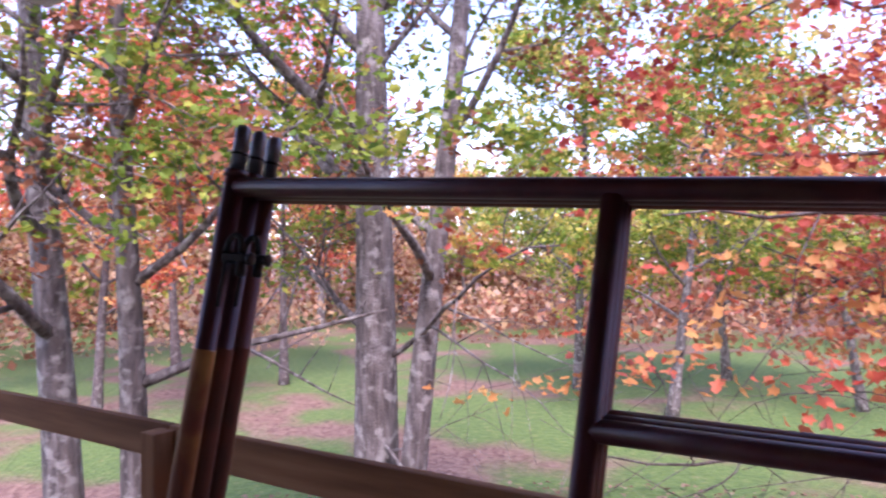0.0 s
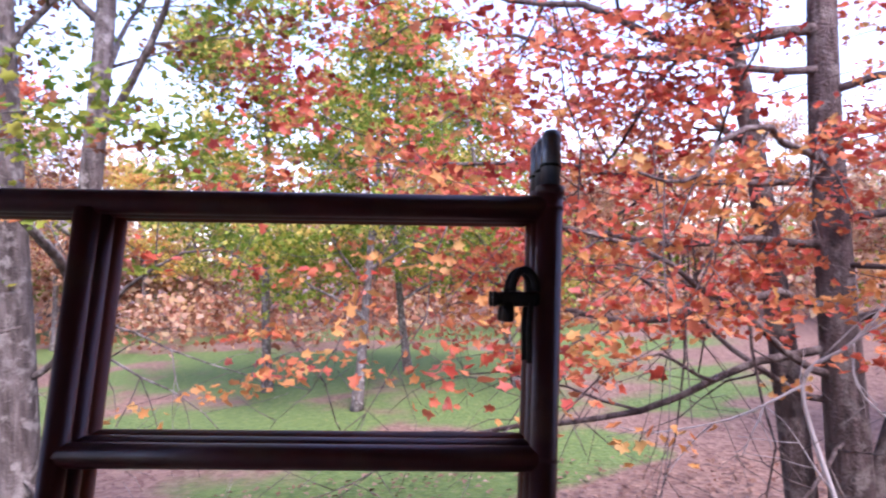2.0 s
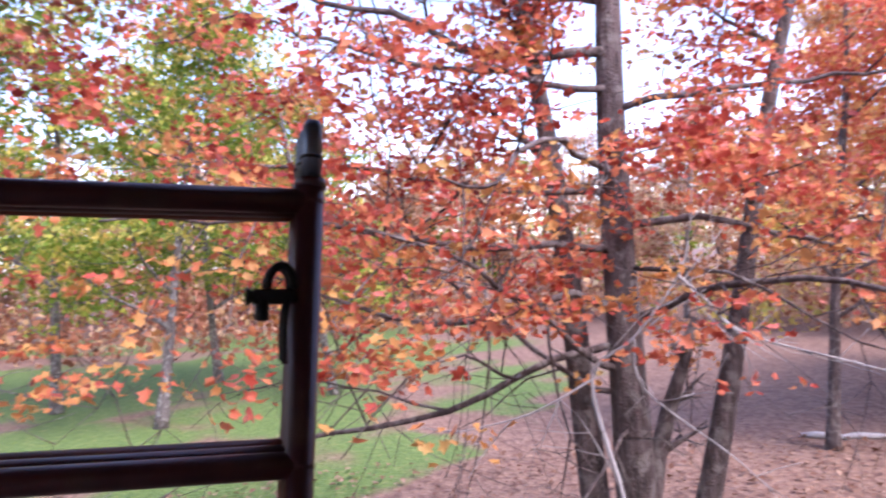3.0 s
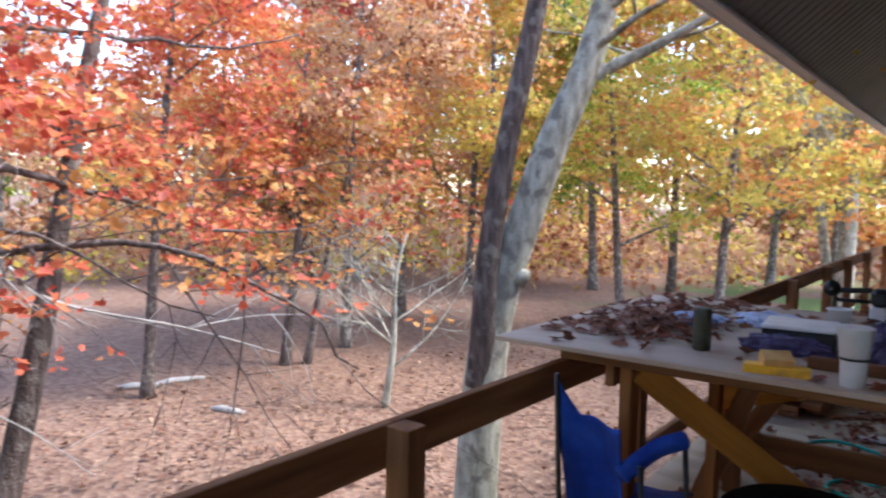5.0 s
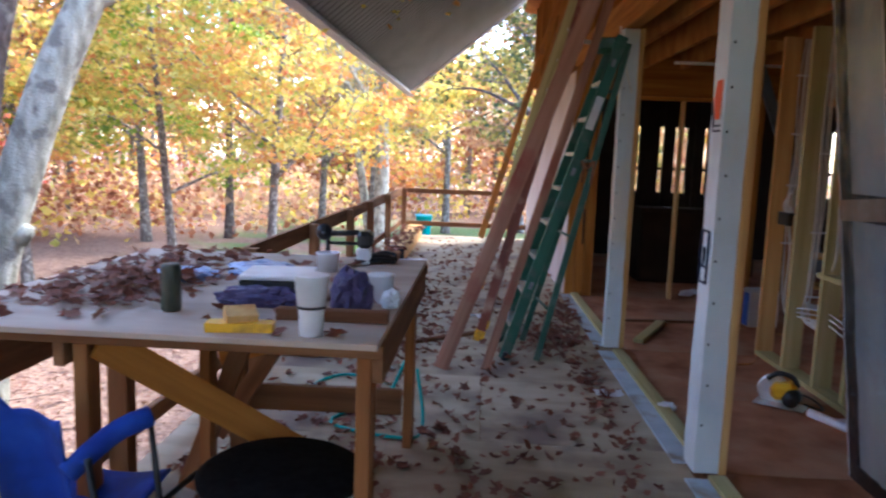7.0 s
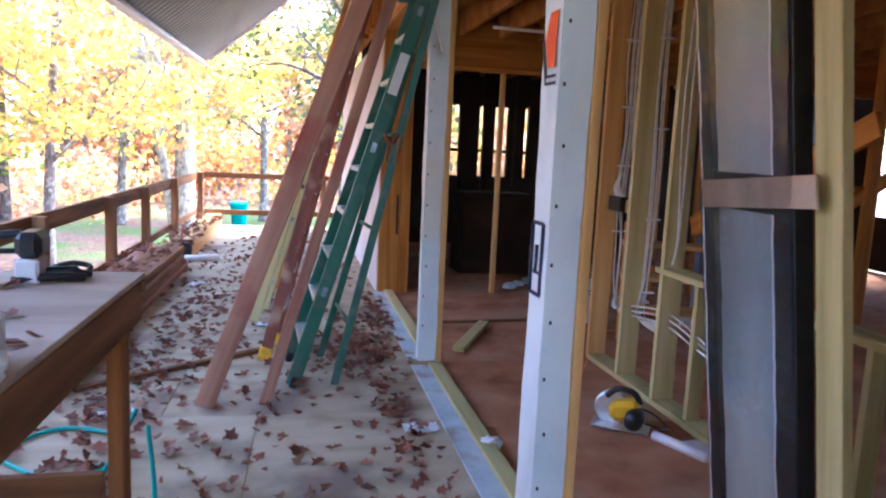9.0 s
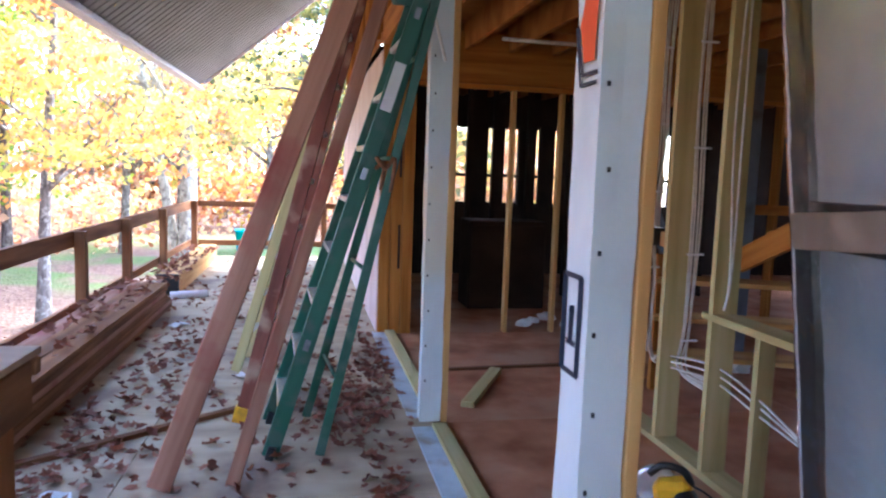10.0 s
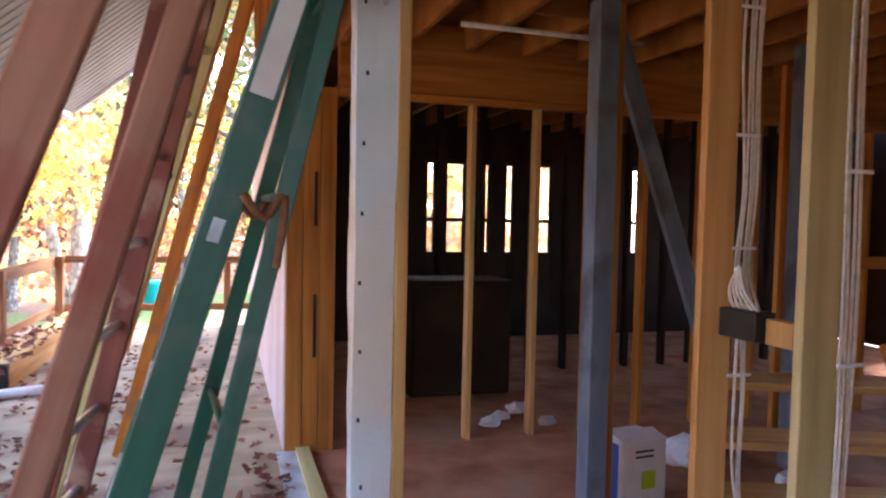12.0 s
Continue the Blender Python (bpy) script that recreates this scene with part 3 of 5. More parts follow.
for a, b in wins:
    part("wall_panel", box(a - xs[-1], 0.12, 3.3, Matrix.Translation(((a + xs[-1]) / 2, FY, 1.65))), SHADEBOARD, wall_n)
    part("wall_panel", box(b - a, 0.12, 1.05, Matrix.Translation(((a + b) / 2, FY, 0.525))), SHADEBOARD, wall_n)
    part("wall_panel", box(b - a, 0.12, 1.05, Matrix.Translation(((a + b) / 2, FY, 2.775))), SHADEBOARD, wall_n)
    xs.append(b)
part("wall_panel", box(7.7 - xs[-1], 0.12, 3.3, Matrix.Translation(((7.7 + xs[-1]) / 2, FY, 1.65))), SHADEBOARD, wall_n)
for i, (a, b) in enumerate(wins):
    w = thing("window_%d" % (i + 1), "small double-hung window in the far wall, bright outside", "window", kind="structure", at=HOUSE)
    # sash and jambs are darkened by colour too, as silhouettes against the daylight
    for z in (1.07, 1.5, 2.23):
        board("sash_rail", (a, FY, z), (b, FY, z), 0.05, 0.05, SHADEBOARD, w)
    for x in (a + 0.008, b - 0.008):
        board("jamb", (x, FY, 1.05), (x, FY, 2.25), 0.016, 0.05, SHADEBOARD, w, side=(1, 0, 0))
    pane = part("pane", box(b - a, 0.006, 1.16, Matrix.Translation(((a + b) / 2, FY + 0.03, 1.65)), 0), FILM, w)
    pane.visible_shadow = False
# shade-coloured closing walls, added mostly out of view; their gaps let daylight in
wall_s = thing("wall_inner", "added closing walls of the house interior, unlit shade in their colour", "wall", kind="structure", at=HOUSE)
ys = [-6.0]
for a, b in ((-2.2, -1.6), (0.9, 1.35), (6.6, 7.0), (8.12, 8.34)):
    part("wall_panel", box(0.12, a - ys[-1], 3.3, Matrix.Translation((7.7, (a + ys[-1]) / 2, 1.65))), SHADEBOARD, wall_s)
    part("wall_panel", box(0.12, b - a, 0.8, Matrix.Translation((7.7, (a + b) / 2, 0.4))), SHADEBOARD, wall_s)
    part("wall_panel", box(0.12, b - a, 0.9, Matrix.Translation((7.7, (a + b) / 2, 2.85))), SHADEBOARD, wall_s)
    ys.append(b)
part("wall_panel", box(0.12, 10.0 - ys[-1], 3.3, Matrix.Translation((7.7, (10.0 + ys[-1]) / 2, 1.65))), SHADEBOARD, wall_s)
part("wall_panel", box(7.6, 0.12, 3.3, Matrix.Translation((3.9, -6.0, 1.65))), SHADEBOARD, wall_s)

bm = bmesh.new()
for i in range(15):
    x = 0.35 + i * 0.42
    add_box(bm, 0.045, 9.8, 0.24, Matrix.Translation((x, 0.1, 2.78)), 0.003)
    add_box(bm, 0.045, 3.9, 0.24, Matrix.Translation((x, 7.05, 2.78)), 0.003)
add_box(bm, 7.3, 14.9, 0.02, Matrix.Translation((3.9, 1.55, 2.915)))
for yy in (0.9, 2.9, 4.0):
    add_box(bm, 0.34, 0.04, 0.2, Matrix.Translation((1.4, yy, 2.78)), 0.003)
    add_box(bm, 0.34, 0.04, 0.2, Matrix.Translation((2.24, yy - 0.3, 2.78)), 0.003)
ceil = part("ceiling", bm, CEIL, None)
ceil.matrix_world = HOUSE
tagged(ceil, "open ceiling of bare orange-brown joists", "ceiling", kind="structure")

# stud walls inside
wall_p = thing("wall_partition", "interior stud wall of pale treated lumber with white cables", "wall", kind="structure", at=HOUSE)
PX = 1.40
for yy in (2.58, 2.08, 1.58):
    board("stud", (PX, yy, 0.04), (PX, yy, 2.66), 0.14, 0.038, LUMBER_Y if yy > 2.5 else TREATED, wall_p, side=(1, 0, 0))
for yy in (1.22, 0.8, 0.38, -0.04, -0.5, -1.0):
    board("cripple_stud", (PX, yy, 0.04), (PX, yy, 0.83), 0.09, 0.038, TREATED, wall_p, side=(1, 0, 0))
board("sill_board", (PX, 1.66, 0.85), (PX, -1.4, 0.85), 0.14, 0.038, TREATED, wall_p, side=(1, 0, 0))
board("bottom_plate", (PX, 2.6, 0.02), (PX, -1.4, 0.02), 0.14, 0.038, TREATED, wall_p, side=(1, 0, 0))
for yy in (1.0, 0.2, -0.6, -1.4):
    board("stud", (PX + 0.5, yy, 0.0), (PX + 0.5, yy, 2.66), 0.09, 0.038, LUMBER_O, wall_p, side=(1, 0, 0))

wall_h = thing("wall_hall", "bare stud wall under a deep orange-brown beam", "wall", kind="structure", at=HOUSE)
board("beam", (0.33, 4.99, 2.59), (6.5, 4.99, 2.59), 0.46, 0.09, LUMBER_O, wall_h)
board("top_plate", (0.33, 4.99, 2.335), (6.5, 4.99, 2.335), 0.04, 0.09, LUMBER_O, wall_h)
for x in (1.25, 1.73, 2.15, 2.6, 3.1, 3.6, 4.1, 4.7):
    board("stud", (x, 4.99, 0.002), (x, 4.99, 2.31), 0.038, 0.09, LUMBER_Y if x in (1.25, 1.73) else LUMBER_O, wall_h, side=(1, 0, 0))
# back-room studs: bare lumber with the room's shade in its colour
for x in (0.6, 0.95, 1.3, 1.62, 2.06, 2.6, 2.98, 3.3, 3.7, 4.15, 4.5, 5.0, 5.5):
    board("stud", (x, 7.0, 0.0), (x, 7.0, 2.66), 0.05, 0.09, SHADEBOARD, wall_h, side=(1, 0, 0))

post = thing("steel_post", "blue-grey painted square post with diagonal brace", "post", at=HOUSE)
board("shaft", (1.47, 3.60, 0.0), (1.47, 3.60, 2.66), 0.11, 0.12, BLUEGREY, post, side=(1, 0, 0))
board("brace", (1.54, 3.66, 2.62), (2.49, 3.9, 0.5), 0.10, 0.05, BLUEGREY, post, side=(1, 0, 0))
board("wood_backing", (1.56, 3.63, 0.0), (1.56, 3.63, 2.66), 0.05, 0.09, LUMBER_O, post, side=(1, 0, 0))

wall_d = thing("wall_inner_studs", "bare orange-brown studs deep in the unlit house", "wall", kind="structure")
for x, y, w in ((4.46, 7.5, 0.10), (5.3, 8.3, 0.09), (5.9, 8.3, 0.09), (5.1, 6.6, 0.09), (5.0, 5.9, 0.09), (5.6, 6.6, 0.14), (6.3, 7.4, 0.09)):
    board("stud", (x, y, 0.001), (x, y, 2.64), w, 0.045, LUMBER_O, wall_d, side=(1, 0, 0))
board("blocking", (4.5, 7.5, 1.28), (6.3, 7.4, 1.28), 0.09, 0.04, LUMBER_O, wall_d)
board("diagonal_brace", (4.9, 6.55, 0.9), (6.2, 6.6, 1.7), 0.12, 0.04, LUMBER_O, wall_d)
inner_post = thing("painted_post", "blue-grey painted post deep in the house", "post")
board("shaft", (4.2, 7.05, 0.0), (4.2, 7.05, 2.66), 0.11, 0.11, BLUEGREY, inner_post, side=(1, 0, 0))

# ---- trees ----


def grow(rng, p, d, length, r, depth, paths, tips, spread=0.9, up=0.15, kids=4, wob=0.18, thin=0.55):
    n = max(4, int(length / 0.35))
    pts, rad = [Vector(p)], [r]
    q, v = Vector(p), Vector(d).normalized()
    for i in range(n):
        v = (v + Vector(rng.normal(size=3)) * wob * 0.5 + Vector((0, 0, up * 0.25))).normalized()
        q = q + v * (length / n)
        pts.append(q.copy())
        rad.append(max(r * (1 - 0.8 * (i + 1) / n), 0.0025))
    paths.append((pts, rad, 9 if depth == 0 else (6 if depth == 1 else 4)))
    if depth >= 2:
        tips.extend(pts[1:])
    if depth >= 3:
        return
    for k in range(kids):
        t = 0.25 + 0.75 * (k + rng.random()) / kids
        i = min(int(t * n), n)
        vv = (pts[min(i + 1, n)] - pts[max(i - 1, 0)]).normalized()
        o = Vector(rng.normal(size=3))
        o = (o - vv * o.dot(vv)).normalized()
        grow(rng, pts[i], (vv * (1 - 0.5 * spread) + o * spread).normalized(), length * (thin + 0.2 * rng.random()) * (1 - 0.3 * t), max(rad[i] * 0.58, 0.004), depth + 1, paths, tips, spread, up, kids, wob, thin)


def tree(name, label, pos, stems, leaf_sets, seed, bark, limbs=(), trunk_kids=8, first=0.35, limb_len=0.35, kids=4, up=0.15, spread=0.9, lobed=False, wob=0.18, xmax=99.0, clump=0.28):
    """stems: (offset, top offset, height, radius). limbs: (height, azimuth degrees, elevation, length, radius).
    leaf_sets: (material, number, size, scatter, lowest height)."""
    rng = np.random.default_rng(seed)
    ob = thing(name, label, "tree", at=Matrix.Translation(pos))
    paths, tips = [], []
    for (ox, oy), (tx, ty), h, r in stems:
        n = max(8, int(h / 0.5))
        pts, rad = [], []
        ph = rng.random() * 6
        for i in range(n + 1):
            t = i / n
            pts.append(Vector((ox + (tx - ox) * t + 0.10 * math.sin(ph + t * 7) * t, oy + (ty - oy) * t + 0.10 * math.cos(ph + t * 6) * t, -0.15 + (h + 0.15) * t)))
            rad.append(r * (1.35 - 0.35 * min(1, t * 8)) * (1 - 0.72 * t))
        paths.append((pts, rad, 14))
        for k in range(trunk_kids):
            t = first + (0.97 - first) * (k + rng.random()) / max(trunk_kids, 1)
            i = min(int(t * n), n)
            a = rng.random() * 6.28
            grow(rng, pts[i], Vector((math.cos(a), math.sin(a), 0.35 + 0.4 * rng.random())), h * limb_len * (1.15 - 0.6 * t), max(rad[i] * 0.5, 0.012), 1, paths, tips, spread, up, kids, wob)
    for z, az, el, ln, r in limbs:
        (ox, oy), (tx, ty), h, _ = stems[0]
        t = z / h
        a, e = radians(az), radians(el)
        grow(rng, (ox + (tx - ox) * t, oy + (ty - oy) * t, z), (math.cos(a) * math.cos(e), math.sin(a) * math.cos(e), math.sin(e)), ln, r * 0.8, 1, paths, tips, spread, up * 0.6, kids + 1, 0.34)
    V, F = tube_data([q for q in paths if q[2] == 14])
    mesh_ob("trunk", V, F, bark, ob)
    rest = [q for q in paths if q[2] != 14]
    if rest:
        V, F = tube_data(rest)
        mesh_ob("branching", V, F, bark, ob)
    T = np.array([tuple(t) for t in tips]) if tips else np.zeros((0, 3))
    for mat_, num, size, scat, low in leaf_sets:
        src = T[T[:, 2] > low] if len(T) else T
        if not len(src):
            continue
        keep = rng.random(len(src)) < 0.75
        src = src[keep] if keep.sum() > 10 else src
        nc = max(20, num // 13)
        cc = src[rng.integers(0, len(src), nc)] + rng.normal(size=(nc, 3)) * scat * np.array([0.7, 0.7, 0.45])
        c = cc[rng.integers(0, nc, num)] + rng.normal(size=(num, 3)) * np.array([clump, clump, clump * 0.3])
        c = c[c[:, 0] < xmax]
        num = len(c)
        me = leaf_mesh("crown", c, size * (0.6 + 0.8 * rng.random(num)), mat_, rng, 0.45 if lobed else 0.25, lobed=lobed)
        o = new("crown", me)
        o.parent = ob
    return ob


# red maple close to the deck, several stems, low spreading limbs
tree("maple_tree", "red and orange maple with several dark stems and low spreading limbs", (-6.8, 0.93, GZ),
     [((0, 0), (0.15, -0.15), 10.0, 0.22), ((-0.05, -0.22), (-0.5, -1.0), 8.5, 0.17), ((0.05, 0.22), (0.1, 2.1), 8.0, 0.14), ((0.15, -0.2), (0.0, 0.5), 3.4, 0.16)],
     [(L_RED, 12500, 0.078, 0.22, 3.3), (L_ORANGE, 5200, 0.078, 0.25, 3.0), (L_DRED, 2800, 0.078, 0.25, 4.6)], 11, BARK_D,
     limbs=[(3.2, -80, 10, 5.2, 0.05), (4.6, -68, 10, 5.2, 0.05), (5.6, -76, 8, 5.0, 0.05), (2.9, -72, 14, 3.9, 0.05), (3.5, -62, 16, 4.2, 0.05), (4.1, -85, 6, 4.6, 0.05), (5.95, -92, 4, 4.4, 0.075), (4.7, -55, 8, 4.0, 0.045), (2.7, -95, 3, 3.6, 0.04),
            (3.4, 72, 14, 4.2, 0.05), (4.3, 88, 10, 4.8, 0.05), (5.4, 75, 12, 4.8, 0.05), (3.9, 35, 8, 2.6, 0.035), (2.4, -40, 4, 2.2, 0.03), (5.0, -25, 10, 2.4, 0.035)],
     trunk_kids=3, first=0.6, limb_len=0.22, kids=4, up=0.02, lobed=True, xmax=3.3, clump=0.14)
# bleached dead branch in front of the maple
dead = thing("dead_branch", "bleached bare forked branch leaning against the maple", "branch", at=Matrix.Translation((-5.6, 0.9, GZ)))
rngd = np.random.default_rng(3)
pd, td = [], []
for pts, r0 in (([(0.55, -0.6, 1.7), (0.3, -0.55, 2.2), (0, -0.68, 3.07), (0.05, -0.34, 3.39), (0.1, 0.01, 3.86), (0.1, 0.1, 4.13)], 0.04),
                ([(0.1, 0.01, 3.86), (0.15, 0.17, 3.7), (0.2, 0.5, 3.39), (0.3, 1.5, 3.08), (0.4, 2.38, 2.74)], 0.026),
                ([(0, -0.68, 3.07), (0.1, -1.2, 2.85), (0.2, -1.81, 2.76)], 0.02), ([(0.05, -0.34, 3.39), (0.1, -0.3, 3.0), (0.2, 0.3, 2.5)], 0.018),
                ([(0.3, 1.5, 3.08), (0.3, 2.2, 3.1), (0.35, 3.0, 3.02)], 0.014)):
    sp = smooth_path([Vector(p) + Vector((-0.0, 0, 0)) for p in pts], 5)
    n = len(sp)
    pd.append((sp, [0.6 * r0 * (1 - 0.7 * k / n) for k in range(n)], 7))
    for k in range(3, n, 3):
        v = Vector(rngd.normal(size=3)) * 0.5 + (sp[k] - sp[k - 1]).normalized()
        grow(rngd, sp[k], v, 0.35 + 0.5 * rngd.random(), 0.008, 2, pd, td, 0.8, 0.0, 2, 0.25)
main = [q for q in pd if q[2] == 7]
for q in main:
    V, F = tube_data([q])
    mesh_ob("limb", V, F, BARK_W, dead)
for q in pd:
    if q[2] != 7:
        V, F = tube_data([q])
        mesh_ob("twig", V, F, BARK_W, dead)
# green-leaved oaks
tree("oak_tree", "grey-barked oak with yellow-green leaves", (-6.0, -6.87, GZ), [((0, 0), (-0.15, 0.05), 11.5, 0.29), ((0.0, 0.32), (-0.15, 1.55), 10.0, 0.17)],
     [(L_GREEN, 11500, 0.085, 0.28, 3.9), (L_BROWN, 3600, 0.09, 0.25, 3.9)], 21, BARK,
     limbs=[(3.3, -110, 18, 3.4, 0.07), (4.6, -95, 40, 3.6, 0.07), (5.4, -70, 45, 3.2, 0.06), (3.0, 75, 22, 3.2, 0.05), (2.2, 60, 4, 2.6, 0.03), (6.2, 100, 40, 3.0, 0.05)],
     trunk_kids=9, first=0.42, limb_len=0.32, kids=4, lobed=True, clump=0.17)
tree("oak_tree", "twin-stemmed grey oak with thinning green and brown leaves", (-3.7, -8.9, GZ), [((0, 0), (0.25, -0.5), 10, 0.22), ((-0.55, 0.25), (0.0, 0.9), 9.0, 0.17)],
     [(L_GREEN, 5500, 0.085, 0.28, 4.0), (L_BROWN, 2400, 0.09, 0.25, 4.0)], 23, BARK, trunk_kids=8, first=0.34, limb_len=0.32, lobed=True, clump=0.17)
# twin grey tree beside the deck
def forked_tree():
    """A straight pale trunk that leans away above head height, a dark stem splitting from its side, one long limb."""
    rng = np.random.default_rng(31)
    ob = thing("forked_tree", "pale grey forked tree with a dark second stem by the deck", "tree", at=Matrix.Translation((-4.84, 6.01, GZ)))
    side = Vector((0.87, 0.47, 0))               # the way it leans
    back = Vector((-0.47, 0.87, 0))
    bend = lambda rows: smooth_path([side * a + back * c + Vector((0, 0, z)) for a, c, z in rows], 7)
    pale = bend([(-0.03, 0, -0.2), (0.0, 0, 0.5), (0.07, 0, 2.0), (0.20, 0, 2.9), (0.42, 0, 3.7), (0.78, 0, 4.8), (1.14, 0.1, 5.7), (1.36, 0.2, 6.5), (1.7, 0.3, 8.0), (2.1, 0.3, 10.0)])
    dark = bend([(0.02, -0.08, 2.0), (0.06, -0.16, 2.6), (0.10, -0.20, 3.5), (0.28, -0.25, 4.8), (0.55, -0.3, 6.2), (0.75, -0.35, 7.6), (0.9, -0.4, 9.5)])
    limb = bend([(1.12, 0.1, 5.55), (1.5, 0.1, 5.75), (2.0, 0.0, 5.98), (2.7, -0.1, 6.4), (3.3, -0.2, 7.0)])

    def radii(pts, r0, r1, flare=0.0):
        n = len(pts) - 1
        return [(r0 + (r1 - r0) * i / n + flare * max(0, 1 - i / 6)) * (1 + 0.06 * noise.noise(pts[i] * 2.3)) for i in range(n + 1)]
    V, F = tube_data([(pale, radii(pale, 0.285, 0.11, 0.08), 18)])
    trunk = mesh_ob("trunk", V, F, BARK_L, ob, True, "pale grey lichen-covered trunk")
    V, F = tube_data([([pale[24] + side * 0.16 + back * -0.1, pale[25] + side * 0.235 + back * -0.12, pale[25] + side * 0.27 + back * -0.13], [0.10, 0.07, 0.03], 9)])
    mesh_ob("knot", V, F, BARK_L, trunk)
    V, F = tube_data([(dark, radii(dark, 0.17, 0.09), 16)])
    mesh_ob("second_stem", V, F, BARK_D, ob, True, "dark brown second stem")
    V, F = tube_data([(limb, radii(limb, 0.085, 0.025), 10)])
    mesh_ob("limb", V, F, BARK_L, ob)
    paths, tips = [], []
    for pts, r in ((pale[44:], 0.05), (dark[30:], 0.045), (limb[10:], 0.025)):
        for k in range(0, len(pts), 4):
            q = rng.random() * 6.28
            grow(rng, pts[k], Vector((math.cos(q), math.sin(q), 0.3)), 2.4, r, 1, paths, tips, 0.9, 0.1, 4, 0.2)
    V, F = tube_data(paths)
    mesh_ob("branching", V, F, BARK_L, ob)
    T = np.array([tuple(q) for q in tips])
    for mt, num in ((L_YELLOW, 2600), (L_ORANGE, 1300)):
        c = T[rng.integers(0, len(T), num)] + rng.normal(size=(num, 3)) * 0.22
        new("crown", leaf_mesh("crown", c, 0.085 * (0.6 + 0.8 * rng.random(num)), mt, rng, 0.25)).parent = ob


forked_tree()
# bare small tree
tree("bare_sapling", "small bare pale tree with spreading twigs", (-9.4, 9.5, GZ), [((0, 0), (0.25, 0.3), 3.6, 0.085)], [], 41, BARK_L, trunk_kids=14, first=0.32, limb_len=0.72, kids=5, up=0.16)
# orange shrubby maple beyond the sapling
tree("orange_maple", "low orange and red maple over the leafy yard", (-13.5, 10.5, GZ), [((0, 0), (0.3, 0.5), 7.5, 0.13), ((0.3, 0.4), (0.8, 1.6), 6.5, 0.1)],
     [(L_ORANGE, 7000, 0.105, 0.35, 2.4), (L_YELLOW, 3500, 0.105, 0.35, 1.9), (L_RED, 2600, 0.105, 0.35, 4.0)], 47, BARK_D, trunk_kids=10, first=0.28, limb_len=0.5, kids=4, up=0.03)
# cut logs lying in the yard
for k, (x, y, az, ln) in enumerate(((-14.1, 7.1, 60, 0.9), (-13.9, 7.9, 75, 1.1), (-11.35, 7.25, 20, 0.7))):
    lg = thing("cut_log", "pale split log lying in the leaves", "log", "logs in the yard", at=pose(x, y, GZ + 0.05, 0, 0, az))
    V, F = tube_data([([Vector((-ln / 2, 0, 0)), Vector((-ln / 6, 0.02, 0.03)), Vector((ln / 6, 0, 0.02)), Vector((ln / 2, 0.03, 0))], [0.05, 0.075, 0.065, 0.045], 9)])
    mesh_ob("log", V, F, BARK_W, lg)
tree("bare_tree", "tall pale tree past the deck with a tangle of bare twigs", (-3.85, 26.3, GZ), [((0, 0), (0.1, 0.2), 12, 0.34), ((-0.2, 0.1), (-2.0, 0.3), 11, 0.2)], [(L_YELLOW, 900, 0.16, 0.4, 5.0)], 53, BARK_L, trunk_kids=11, first=0.36, limb_len=0.34, kids=5, up=0.08)
tree("pine_tree", "dark pine with drooping limbs past the house corner", (1.6, 19.0, GZ), [((0, 0), (0.2, 0.2), 12.5, 0.22)], [(L_PINE, 7000, 0.16, 0.3, 2.5)], 57, BARK_D, trunk_kids=20, first=0.3, limb_len=0.36, kids=4, up=-0.12)

# ---- woods: a few built trees, copied ----
protos = []
for i, (mt, mt2, nm, lab, bk) in enumerate([
        (L_YELLOW, L_ORANGE, "yellow_tree", "yellow autumn tree in the woods", BARK),
        (L_ORANGE, L_TAN, "orange_tree", "orange autumn tree in the woods", BARK_D),
        (L_TAN, L_BROWN, "tan_tree", "tan and brown autumn tree in the woods", BARK),
        (L_GREEN, L_YELLOW, "green_tree", "yellow-green autumn tree in the woods", BARK),
        (L_RED, L_ORANGE, "red_tree", "red autumn tree in the woods", BARK_D)]):
    rng = np.random.default_rng(60 + i)
    h = 11 + 2 * rng.random()
    p = tree(nm, lab, (0, 0, -200), [((0, 0), (0.6 * rng.normal(), 0.6 * rng.normal()), h, 0.17)],
             [(mt, 8000, 0.17, 0.5, 2.6), (mt2, 3600, 0.17, 0.5, 2.6)], 70 + i, bk, trunk_kids=11, first=0.26, limb_len=0.36, kids=4)
    tagged(p, group="woods")
    protos.append(p)


def wood(i, x, y, s=1.0, rz=0.0):
    return copy_thing(protos[i], pose(x, y, GZ + max(0, math.hypot(x, y) - 45) * 0.02, 0, 0, rz) @ Matrix.Diagonal((s, s, s, 1)))


rng = np.random.default_rng(5)


def bearing(deg, dist):
    """A spot seen from the deck at an angle to the left of its length."""
    a = radians(deg)
    return -dist * math.sin(a), dist * math.cos(a)


